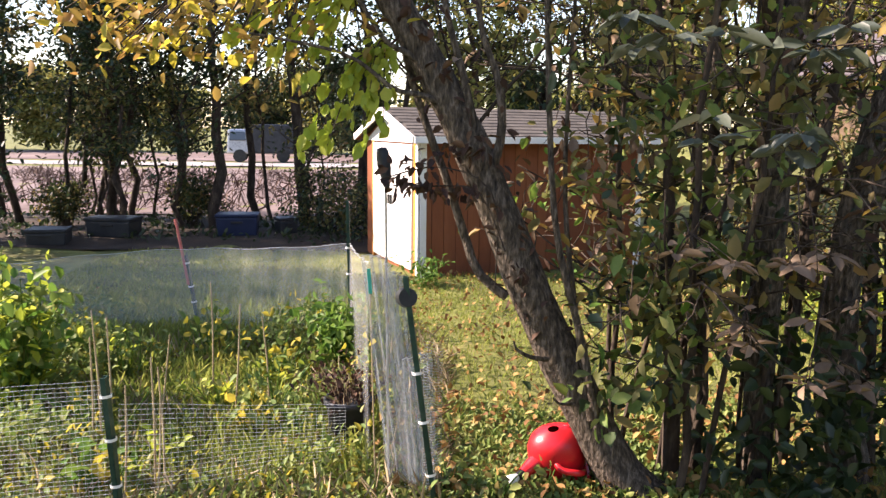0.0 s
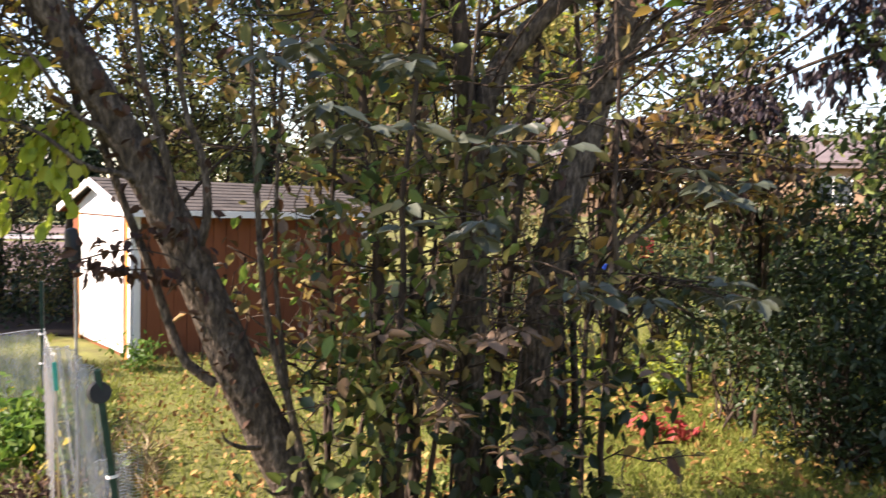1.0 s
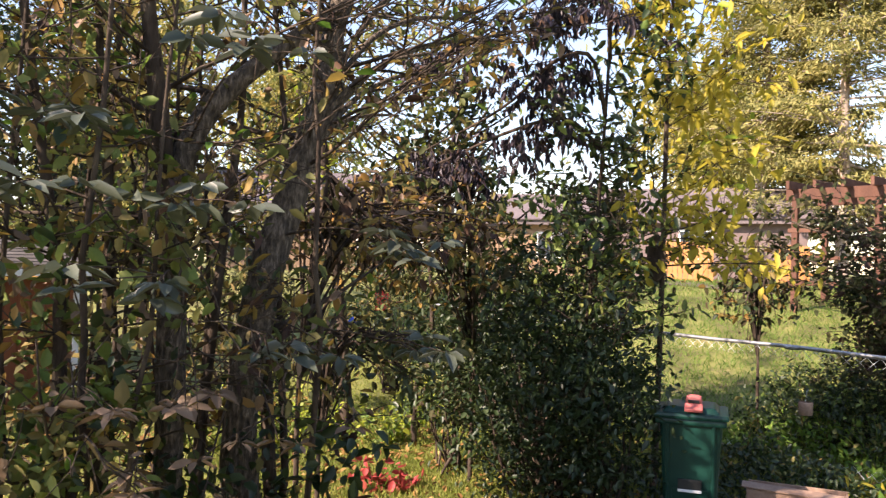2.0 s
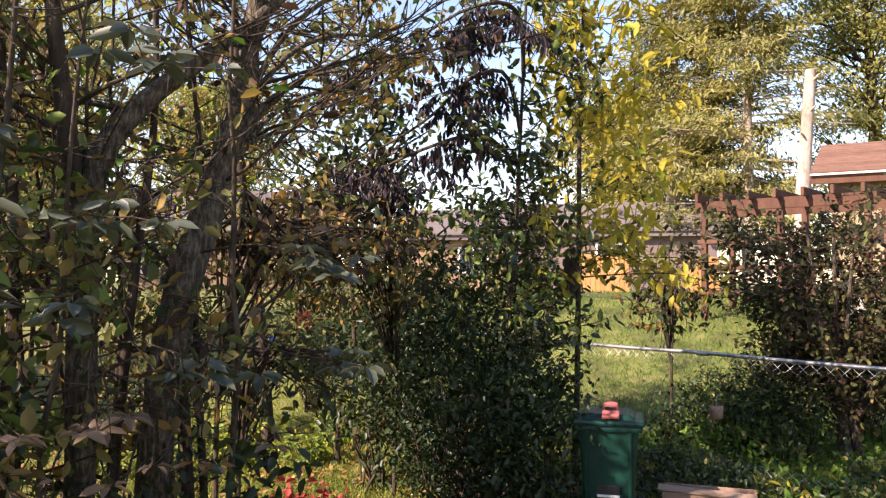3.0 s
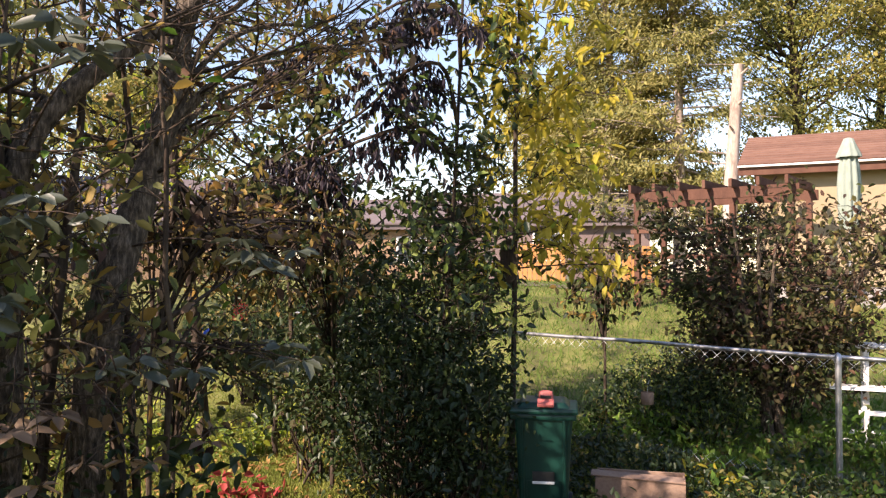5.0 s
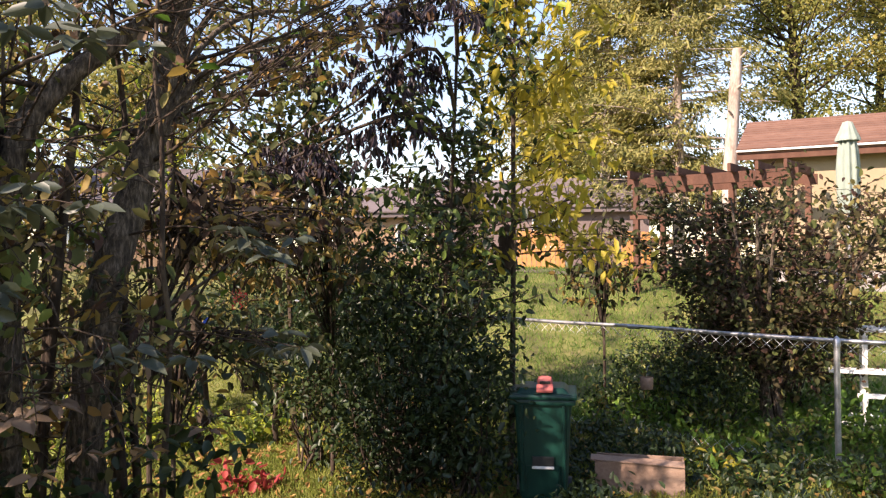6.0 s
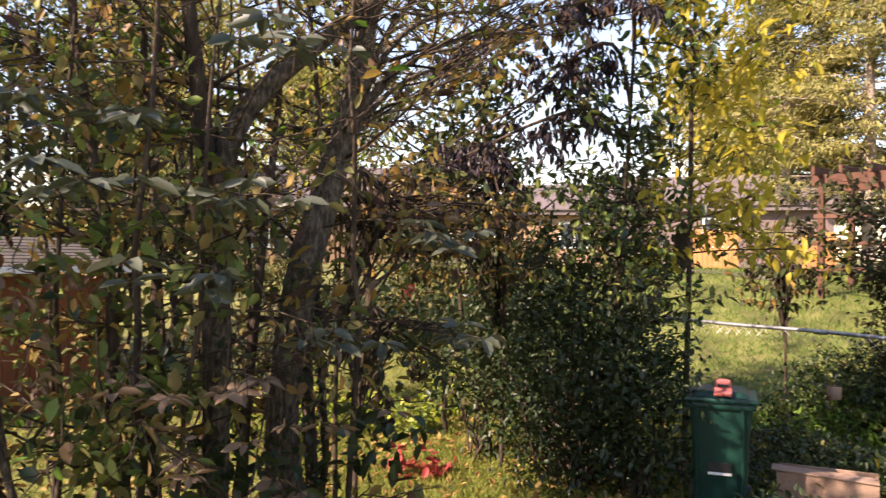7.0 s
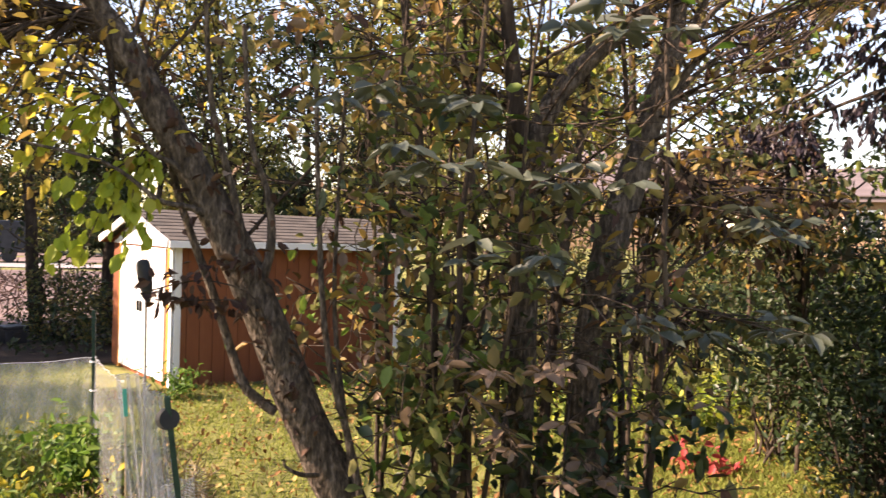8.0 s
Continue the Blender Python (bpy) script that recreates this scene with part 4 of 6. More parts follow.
def yellow_sapling():
    t = tree_thing("yellow_sapling", (6.76, 4.73, 0), "slender straight sapling with long yellow leaves")
    trunk = bezier([(6.74, 4.75, -0.05), (6.76, 4.73, 0.6), (6.77, 4.7, 2.3), (6.78, 4.69, 3.8), (6.82, 4.66, 5.0), (6.85, 4.6, 6.0)], 16)
    r = np.linspace(0.035, 0.012, 16)
    world_part(tubes("trunk", [(trunk, r)], BARK_DARK, t, sides=8))
    it, sp = crown_from(trunk, r, 62, (0.5, 1.3), 0.36, 0.35, 6, 0.1, 2, 0.08, flat=0.8, side=(0.3, -0.45, 0))
    world_part(stuff_tubes("branchwork", it, BARK_DARK, t, sides=4))
    sp = sp[(sp[:, 2] > 2.0) & (sp[:, 0] - sp[:, 1] > 1.45)]
    lo = sp[:, 2] < 2.45 + 0.5 * rng.random(len(sp))
    g = rng.random(len(sp)) < 0.08
    world_part(leaves("crown", sp[~lo & ~g], LEAF_YELLOW, t, "long yellow leaves", 0.15, 0.42, droop=0.7))
    world_part(leaves("crown", sp[~lo & g], LEAF_LIME, t, "yellow-green leaves", 0.15, 0.42, droop=0.7))
    world_part(leaves("crown", sp[lo], LEAF_YELLOW, t, "yellow-green lower leaves", 0.14, 0.42, droop=0.8))


yellow_sapling()


# ---- green bin ----
def wheelie_bin():
    b = thing("wheelie_bin", pose(6.1, 3.87, 0.0, 0, 0, 214), "dark green plastic wheeled bin with a closed lid", "bin")
    b.scale = (0.93, 0.92, 1.0)
    # local x faces the camera's side
    bm = bmesh.new()
    prof = [(0.36, 0.40, 0.07), (0.40, 0.44, 0.12), (0.47, 0.5, 0.7), (0.5, 0.54, 0.93)]
    rings = []
    for d, w, z in prof:
        ring, c = [], 0.05
        for sx, sy in ((1, 1), (-1, 1), (-1, -1), (1, -1)):
            for a in range(4):
                an = math.atan2(sy, sx) - math.pi / 4 + a * math.pi / 6
                ring.append(bm.verts.new((sx * (d / 2 - c) + c * math.cos(an), sy * (w / 2 - c) + c * math.sin(an), z)))
        rings.append(ring)
    for q in range(len(rings) - 1):
        for i in range(16):
            bm.faces.new((rings[q][i], rings[q][(i + 1) % 16], rings[q + 1][(i + 1) % 16], rings[q + 1][i]))
    bm.faces.new(rings[0][::-1])
    part("body", bm, BIN, b, smooth=False)
    part("rim", box((0.56, 0.6, 0.05), (0, 0, 0.925), 0.018), BIN, b)
    lid = bmesh.new()
    box((0.6, 0.63, 0.045), (0.005, 0, 0.972), 0.02, bm=lid)
    box((0.5, 0.5, 0.05), (-0.01, 0, 1.012), 0.02, None, 0.8, bm=lid)
    part("lid", lid, BIN, b, "slightly domed green lid")
    part("handle_recess", box((0.02, 0.2, 0.09), (0.238, 0, 0.42), 0.006), BLACK, b)
    part("lift_bar", box((0.03, 0.2, 0.02), (0.25, 0, 0.375), 0.006), WHITE, b, "pale worn lift bar")
    part("front_panel", box((0.014, 0.3, 0.28), (0.225, 0, 0.25), 0.006, pose(0, 0, 0, 0, 6.5)), BIN, b)
    part("rib", box((0.03, 0.03, 0.75), (0.228, 0.19, 0.53), 0.01, pose(0, 0, 0, 0, 4.5)), BIN, b)
    part("rib", box((0.03, 0.03, 0.75), (0.228, -0.19, 0.53), 0.01, pose(0, 0, 0, 0, 4.5)), BIN, b)
    tubes("handle", [([(-0.27, -0.2, 0.93), (-0.33, -0.2, 0.97), (-0.33, 0.2, 0.97), (-0.27, 0.2, 0.93)], 0.014)], BIN, b)
    for s in (-1, 1):
        w = bmesh.new()
        bmesh.ops.create_cone(w, cap_ends=True, segments=20, radius1=0.1, radius2=0.1, depth=0.05)
        bmesh.ops.transform(w, matrix=pose(-0.17, s * 0.24, 0.1, 90), verts=w.verts)
        part("wheel", w, BLACK, b, "black rubber wheel")
    lk = thing("lid_lock", pose(6.1, 3.87, 0.0, 0, 0, 214), "faded red plastic latch block lying on the bin lid", "latch")
    part("block", box((0.09, 0.13, 0.1), (0.15, 0.02, 1.085), 0.04), PINK, lk)
    part("strap", box((0.1, 0.14, 0.03), (0.22, 0.02, 1.04), 0.01, pose(0, 0, 0, 0, 25)), PINK, lk)
    part("slot", box((0.012, 0.09, 0.025), (0.196, 0.02, 1.085), 0.004), BLACK, lk)


wheelie_bin()


# ---- cardboard box ----
def carton():
    b = thing("open_carton", pose(6.92, 3.4, 0, 0, 0, -62), "weathered pinkish open box with ragged edges on the ground", "box")
    part("front_side", box((0.78, 0.018, 0.3), (0, -0.12, 0.15), 0.003), CARD, b)
    part("back_side", box((0.78, 0.018, 0.33), (0, 0.12, 0.155), 0.003), CARD, b)
    for s in (-1, 1):
        part("end", box((0.018, 0.22, 0.31), (s * 0.38, 0, 0.155), 0.003), CARD, b)
    part("flap", box((0.82, 0.13, 0.012), (-0.02, -0.08, 0.312), 0.003, pose(0, 0, 0, 8, 2)), CARD, b)
    part("bottom", box((0.76, 0.22, 0.012), (0, 0, 0.012), 0.002), CARD, b)


carton()


# ---- chain-link fence ----
def fence():
    f = thing("chain_link_fence", pose(0, 0, 0), "galvanised chain-link fence with a top rail", "fence")
    fx = lambda y: 8.77 + (y - 2.19) * 0.055
    H = 1.31
    ys = np.linspace(-3, 12, 16)
    for a, b in ((-3.0, 4.55), (4.55, 12.0)):
        tubes("top_rail", [([(fx(y), y, H + gz(fx(y), y) * 0.3) for y in np.linspace(a, b, 8)], 0.023)], GALV, f, sides=10)
    tubes("rail_sleeve", [([(fx(y), y, H) for y in (4.47, 4.63)], 0.027)], GALV, f, sides=10)
    for y in (-0.7, 2.25, 8.6):
        p = tubes("post", [([(fx(y) - 0.04, y, -0.1), (fx(y) - 0.04, y, H - 0.02)], 0.03)], GALV, f, sides=12)
        tubes("post_cap", [([(fx(y) - 0.04, y, H - 0.06), (fx(y) - 0.04, y, H + 0.005), (fx(y) - 0.04, y, H + 0.03), (fx(y) - 0.04, y, H + 0.045)], [0.036, 0.036, 0.02, 0.004])], GALV, p, sides=12)
        for z in (0.3, 0.75):
            tubes("tie", [([(fx(y) - 0.04, y, z), (fx(y) - 0.04, y, z + 0.015)], 0.034)], GALV, p, sides=12)
    items = []
    cell, n = 0.14, 10
    for y in np.arange(-2.5, 9.5, cell):
        for s in (0, 1):
            k = np.arange(n + 1)
            yy = y + (((k + s) % 2) - 0.5) * cell
            z = 0.04 + k * (H - 0.06) / n
            items.append((np.stack([fx(yy) + 0.012 * (2 * ((k + s) % 2) - 1) * 0.3, yy, z], 1), 0.005))
    tagged(tubes("wire_mesh", items, WIRE, f, "diamond wire mesh", sides=3), kind="stuff")


fence()


def fence_oddments():
    t = thing("hanging_tin", pose(8.82, 4.35, 0.0), "small tan tin hanging on the wire fence", "tin")
    tubes("can", [([(0, 0, 0.6), (0, 0, 0.605), (0, 0, 0.74), (0, 0, 0.745)], [0.06, 0.072, 0.075, 0.07])], CARD, t, "tan painted tin", sides=16)
    tubes("hook", [(bezier([(0, 0, 0.74), (0.02, 0, 0.85), (0.07, 0, 0.87)], 6), 0.003)], GALV, t, sides=5)


fence_oddments()


round_shrub("edge_shrub", (4.6, 9.9, 0.05), (1.1, 0.8, 1.25), 1.3, 120, 20, 0.095, LEAF_RUST, "rusty shrub at the far edge of the lawn", 0.2, mats=(LEAF_MIX,))
round_shrub("edge_shrub", (7.3, 10.2, 0.2), (0.7, 0.7, 1.2), 1.3, 90, 20, 0.095, LEAF_MIX, "mixed green shrub at the far edge of the lawn", 0.2, mats=(LEAF_DARK,))
round_shrub("edge_shrub", (7.8, 8.7, 0.1), (0.8, 0.8, 1.2), 1.25, 90, 20, 0.095, LEAF_DARK, "dark green shrub by the wire fence", 0.2, mats=(LEAF_RUST,))


# ---- right-hand shrub behind the fence ----
def lilac():
    t = tree_thing("bronze_shrub", (10.6, 3.6, 0), "spreading shrub with bronze and green leaves behind the fence", "shrub")
    its, sps = [], []
    for k in range(11):
        a = rng.uniform(0, 2 * math.pi)
        line = bezier([(10.6 + 0.12 * math.cos(a), 3.55 + 0.12 * math.sin(a), -0.05), (10.55 + 0.1 * math.cos(a), 3.6 + 0.12 * math.sin(a), 0.6), (10.55 + 0.45 * math.cos(a), 3.45 + 0.6 * math.sin(a), 1.5), (10.6 + 0.75 * math.cos(a), 3.3 + 1.15 * math.sin(a), 2.55 + 0.3 * math.sin(3 * a))], 12)
        r = np.linspace(0.06, 0.015, 12)
        world_part(tubes("stem", [(line, r)], BARK, t, sides=8))
        it, sp = crown_from(line, r, 21, (0.4, 1.3), 0.36, 0.15, 6, 0.075, 2, 0.07)
        its += it
        sps.append(sp)
    world_part(stuff_tubes("branchwork", its, BARK_DARK, t, sides=4))
    sp = np.concatenate(sps)
    k = rng.random(len(sp)) + 0.25 * (3.3 - sp[:, 1])
    world_part(leaves("crown", sp[k < 0.6], LEAF_RUST, t, "bronze and green leaves", 0.088, 0.6))
    world_part(leaves("crown", sp[(k >= 0.6) & (k < 0.8)], LEAF_BROWN, t, "withered bronze leaves", 0.085, 0.6))
    world_part(leaves("crown", sp[k >= 0.8], LEAF_MIX, t, "olive green leaves", 0.09, 0.6))
    for y, z, x in ((4.6, 1.9, 10.2), (4.9, 2.25, 10.1), (5.1, 2.7, 10.3)):
        line = bezier([(10.55, 3.6, 1.0 + 0.3 * (z - 1.9)), (10.4, 4.1, z - 0.3), (x, y, z), (x - 0.1, y + 0.5, z + 0.25)], 12)
        world_part(tubes("stem", [(line, np.linspace(0.03, 0.006, 12))], BARK, t, sides=7))
        it, sp = crown_from(line, np.linspace(0.03, 0.008, 12), 12, (0.2, 0.6), 0.4, 0.2, 5, 0.09, 2, 0.06)
        world_part(stuff_tubes("branchwork", it, BARK_DARK, t, sides=4))
        world_part(leaves("crown", sp, LEAF_RUST, t, "", 0.1, 0.6))


lilac()

for x, y, rr, cz, n in ((9.95, 4.6, (0.45, 0.55, 0.5), 0.55, 80), (9.9, 4.05, (0.4, 0.45, 0.4), 0.5, 55), (10.3, 5.1, (0.5, 0.5, 0.45), 0.5, 60), (11.6, 4.9, (0.6, 0.6, 0.7), 0.7, 50), (12.0, 3.9, (0.7, 0.8, 0.9), 0.9, 70)):
    round_shrub("fence_shrub", (x, y, float(gz(x, y))), rr, cz, n, 20, 0.075, LEAF_DARK, "dark leafy growth along the wire fence", 0.17, mats=(LEAF_DARK, LEAF_DARK, LEAF_WEED))


# ---- bench behind the fence ----
def bench():
    b = thing("picnic_bench", pose(11.3, 2.6, 0, 0, 0, -72), "pale weathered slatted picnic table beyond the fence", "table")
    for k in range(4):
        part("table_slat", box((1.6, 0.13, 0.04), (0.3, -0.22 + 0.15 * k, 1.22), 0.006), WHITE, b)
    for k in range(2):
        part("seat_slat", box((1.6, 0.13, 0.04), (0.3, -0.6 + 0.15 * k, 0.76), 0.006), WHITE, b)
        part("foot_rail", box((1.6, 0.06, 0.04), (0.35, -0.5 + 0.6 * k, 0.12), 0.006), WHITE, b)
    part("seat_slat", box((1.3, 0.13, 0.04), (0.45, -0.75, 0.5), 0.006), WHITE, b)
    for x in (-0.1, 0.55, 0.75):
        for y in (-0.4, 0.2):
            part("leg", box((0.06, 0.06, 1.2), (x, y, 0.6), 0.006), WHITE, b)


bench()


# ---- neighbours' houses ----
def prism_roof(x, y, depth, rise, over, parent, mat, z, label=""):
    """Gable roof along x with real thickness."""
    a, b = x / 2 + over, y / 2 + over
    drop = rise * over / (y / 2)
    v = []
    for s in (-1, 1):
        v += [(s * a, -b, z - drop), (s * a, 0, z + rise), (s * a, b, z - drop), (s * a, b, z - drop + depth), (s * a, 0, z + rise + depth), (s * a, -b, z - drop + depth)]
    f = [(0, 1, 2, 3, 4, 5)[::-1], (6, 7, 8, 9, 10, 11)] + [(i, (i + 1) % 6, (i + 1) % 6 + 6, i + 6) for i in range(6)]
    return put("roof", v, f, mat, parent, label)


def house(name, m, size, h, rise, wall, roof, label, windows=(), over=0.4, courses=0):
    hs = thing(name, m, label, "house")
    x, y = size
    w = bmesh.new()
    t = 0.2
    for c, s in (((0, -y / 2 + t / 2), (x, t)), ((0, y / 2 - t / 2), (x, t)), ((-x / 2 + t / 2, 0), (t, y - 2 * t)), ((x / 2 - t / 2, 0), (t, y - 2 * t))):
        box((s[0], s[1], h), (c[0], c[1], h / 2), bm=w)
    part("wall", w, wall, hs)
    part("foundation", box((x - 0.06, y - 0.06, 1.0), (0, 0, -0.5), 0.01), ROAD, hs, "grey concrete foundation")
    for s in (-1, 1):
        xx = s * (x / 2 - 0.1)
        v = [(xx - 0.1, -y / 2, h), (xx - 0.1, y / 2, h), (xx - 0.1, 0, h + rise), (xx + 0.1, -y / 2, h), (xx + 0.1, y / 2, h), (xx + 0.1, 0, h + rise)]
        put("gable", v, [(0, 1, 2), (5, 4, 3), (0, 3, 4, 1), (1, 4, 5, 2), (2, 5, 3, 0)], wall, hs)
    r = prism_roof(x, y, 0.12, rise, over, hs, roof, h)
    drop = rise * over / (y / 2)
    slope = math.atan2(rise, y / 2)
    run = math.hypot(rise + drop, y / 2 + over)
    for k in range(courses):
        q = (k + 0.5) / courses
        part("shingle_course", box((x + 2 * over, run / courses + 0.03, 0.02), (0, -(y / 2 + over) * (1 - q), h - drop + 0.13 + (rise + drop) * q), 0, pose(0, 0, 0, math.degrees(slope) - 2)), roof, r)
    for s in (-1, 1):
        g = part("gutter", box((x + 2 * over, 0.08, 0.05), (0, s * (y / 2 + over + 0.04), h - drop + 0.07), 0.015), WHITE if courses else ROOF_GREY, hs, "narrow gutter")
        part("fascia_board", box((x + 2 * over, 0.03, 0.2), (0, s * (y / 2 + over - 0.03), h - drop - 0.06), 0.005), CEDAR if courses else ROOF_GREY, hs, "dark fascia board")
    for cx, cz, ww, hh in windows:
        win = part("window", box((ww + 0.16, 0.08, hh + 0.16), (cx, -y / 2 - 0.02, cz), 0.01), WHITE, hs, "white framed window")
        part("pane", box((ww, 0.03, hh), (cx, -y / 2 - 0.065, cz)), GLASS, win)
        part("mullion", box((0.05, 0.03, hh), (cx, -y / 2 - 0.085, cz)), WHITE, win)
    return hs


# the brown-roofed house on the rise, its long side towards the garden
house("neighbour_house", pose(27.3, 3.0, 1.75, 0, 0, -72), (13, 8), 3.2, 1.25, CREAM, ROOF_BROWN, "single-storey cream house with a brown shingle roof", [(-2.5, 1.6, 1.6, 1.1), (1.0, 1.6, 1.6, 1.1)], 0.45, 12)
house("neighbour_house", pose(31.5, 22.0, 1.7, 0, 0, -55), (9, 7), 2.7, 1.4, PINK_WALL, ROOF_GREY, "low pinkish-brown house behind the wooden fence", [(0.2, 1.5, 1.2, 1.1)])
house("neighbour_house", pose(18.5, 34.0, 1.6, 0, 0, -28), (9, 7), 2.8, 1.9, BROWN_WALL, ROOF_GREY, "brick bungalow with a pinkish grey roof", [(-3, 1.5, 1.4, 1.2), (2.6, 1.5, 1.4, 1.2)])
house("neighbour_house", pose(27.5, 27.0, 1.7, 0, 0, -45), (6, 6), 2.6, 1.2, BROWN_WALL, ROOF_GREY, "small brick outbuilding between the bungalows", [(0, 1.4, 1.2, 1.0)])


def board_fence(name, p0, p1, h, label, pitch=0.16):
    f = thing(name, pose(0, 0, 0), label, "fence")
    p0, p1 = np.array(p0, float), np.array(p1, float)
    ln = np.linalg.norm(p1 - p0)
    d = (p1 - p0) / ln
    ang = math.degrees(math.atan2(d[1], d[0]))
    n = int(ln / pitch)
    nrm = np.array([-d[1], d[0]])
    for i in range(n):
        q = p0 + d * (i + 0.5) * pitch
        z = float(gz(q[0], q[1]))
        part("board", box((pitch - 0.02, 0.025, h), (q[0], q[1], z + h / 2), 0.004, pose(0, 0, 0, 0, 0, ang)), FENCE_WOOD, f)
    for zz in (0.35, h - 0.3):
        m = (p0 + p1) / 2 + nrm * 0.05
        part("rail", box((ln, 0.05, 0.09), (m[0], m[1], float(gz(m[0], m[1])) + zz), 0.005, pose(0, 0, 0, 0, 0, ang)), FENCE_WOOD, f)


board_fence("board_fence", (21.9, 16.25), (22.9, 14.9), 1.32, "honey-coloured upright board fence in sunlight")
board_fence("board_fence", (23.7, 13.3), (24.3, 12.4), 1.25, "short run of honey-coloured board fence")


def pergola():
    p = thing("pergola", pose(19.7, 8.15, 1.55, 0, 0, -84), "red cedar pergola with projecting rafters", "pergola")
    for x in (-1.85, 0.0, 1.85):
        for y in (-0.9, 0.9):
            part("post", box((0.14, 0.14, 2.95), (x, y, 0.87), 0.01), CEDAR, p)
    for y in (-0.95, 0.95):
        part("beam", box((4.1, 0.08, 0.26), (0, y, 2.46), 0.01), CEDAR, p)
    for k in range(7):
        part("rafter", box((0.08, 2.7, 0.2), (-1.86 + 0.62 * k, 0, 2.66), 0.01), CEDAR, p)
    for z in (0.35, 0.95, 1.6):
        part("rail", box((4.0, 0.06, 0.1), (0, -0.95, z), 0.006), CEDAR, p)


pergola()


def parasol():
    u = thing("closed_parasol", pose(15.87, 4.12, 0), "closed pale green canvas parasol with a tip vent", "parasol")
    g = float(gz(15.87, 4.12))
    tubes("pole", [([(0, 0, g - 0.05), (0, 0, 4.5)], 0.02)], GALV, u, sides=8)
    z = np.array([2.9, 3.25, 3.7, 4.05, 4.25, 4.27])
    def folds(zz, rr, k=9, amp=0.22):
        vs, fs, sides = [], [], 36
        for i, (a, b) in enumerate(zip(zz, rr)):
            for j in range(sides):
                an = 2 * math.pi * j / sides
                r = b * (1 + amp * math.cos(k * an))
                vs.append((r * math.cos(an), r * math.sin(an), a))
        for i in range(len(zz) - 1):
            for j in range(sides):
                q = (j + 1) % sides
                fs.append((i * sides + j, i * sides + q, (i + 1) * sides + q, (i + 1) * sides + j))
        return vs, fs
    v, f = folds(z, [0.14, 0.16, 0.17, 0.145, 0.11, 0.1])
    put("canopy", v, f, CANVAS, u, smooth=True)
    v, f = folds([4.2, 4.24, 4.42, 4.54, 4.56], [0.2, 0.195, 0.12, 0.075, 0.02], amp=0.1)
    put("vent_cap", v, f, CANVAS, u, smooth=True)


parasol()

# ---- play things ----
def toys():
    t = thing("play_slide", pose(9.0, 14.6, float(gz(9.0, 14.6))), "yellow and blue plastic garden play set", "toy")
    tubes("arch", [(bezier([(-0.5, 0, 0), (-0.45, 0, 0.7), (-0.2, 0, 1.0), (0.1, 0, 0.85), (0.2, 0, 0)], 14), 0.07)], YELLOW_TOY, t, "pale yellow plastic arch", sides=8)
    tubes("tower_leg", [([(0.55, -0.2, 0), (0.55, -0.2, 1.25)], 0.06)], YELLOW_TOY, t, sides=8)
    part("seat", box((0.4, 0.25, 0.12), (0.0, -0.1, 0.4), 0.03), BLUE_TOY, t, "blue plastic seat")
    part("panel", box((0.4, 0.06, 0.45), (0.95, 0.05, 0.8), 0.02), RED, t, "red plastic panel")


toys()


# ---- distant trees ----
def tall_tree(name, base, h, spread, trunk_r, leaf_mat, label, clumps, per, leaf, clump, start=0.25, conifer=False, bark=BARK_DARK):
    t = tree_thing(name, base, label)
    b = np.array(base, float)
    line = b + np.stack([np.cumsum(rng.normal(size=12)) * 0.12, np.cumsum(rng.normal(size=12)) * 0.12, np.linspace(-0.3, h, 12)], 1)
    rad = np.linspace(trunk_r, trunk_r * 0.15, 12)
    world_part(tubes("trunk", [(line, rad)], bark, t, sides=9))
    items, spots, ways = [], [], []
    for _ in range(clumps):
        f = rng.uniform(start, 1.0)
        k = f * 11
        i = min(int(k), 10)
        p = line[i] + (line[i + 1] - line[i]) * (k - i)
        a = rng.uniform(0, 2 * math.pi)
        if conifer:
            reach = spread * (1.05 - f) ** 0.7 * rng.uniform(0.5, 1.1)
            lift = -0.15
        else:
            reach = spread * math.sin(math.pi * min(1, 0.15 + 0.8 * (f - start) / (1 - start))) ** 0.6 * rng.uniform(0.4, 1.1)
            lift = 0.5
        d = np.array([math.cos(a), math.sin(a), lift])
        L, r = limb(p, d, max(0.3, reach), trunk_r * 0.22 * (1.1 - f) + 0.015, 0.2, 0.12, 6, 0.01)
        items.append((L, r))
        m = rng.integers(2, 5)
        for q in np.linspace(0.35, 1.0, m) * 5:
            j = min(int(q), 4)
            c = L[j] + (L[j + 1] - L[j]) * (q - j) + rng.normal(size=3) * clump * 0.4
            spots.append(c + rng.normal(size=(per, 3)) * clump * np.array([1, 1, 0.22 if conifer else 0.4]))
            ways.append(np.repeat((L[-1] - L[0])[None] / np.linalg.norm(L[-1] - L[0]), per, 0))
    world_part(stuff_tubes("branchwork", items, bark, t, sides=5))
    if conifer:
        world_part(leaves("crown", np.concatenate(spots), leaf_mat, t, "", leaf, 0.28, axis=np.concatenate(ways), spread=0.5, droop=0.45))
    else:
        world_part(leaves("crown", np.concatenate(spots), leaf_mat, t, "", leaf, 0.55))
    return t


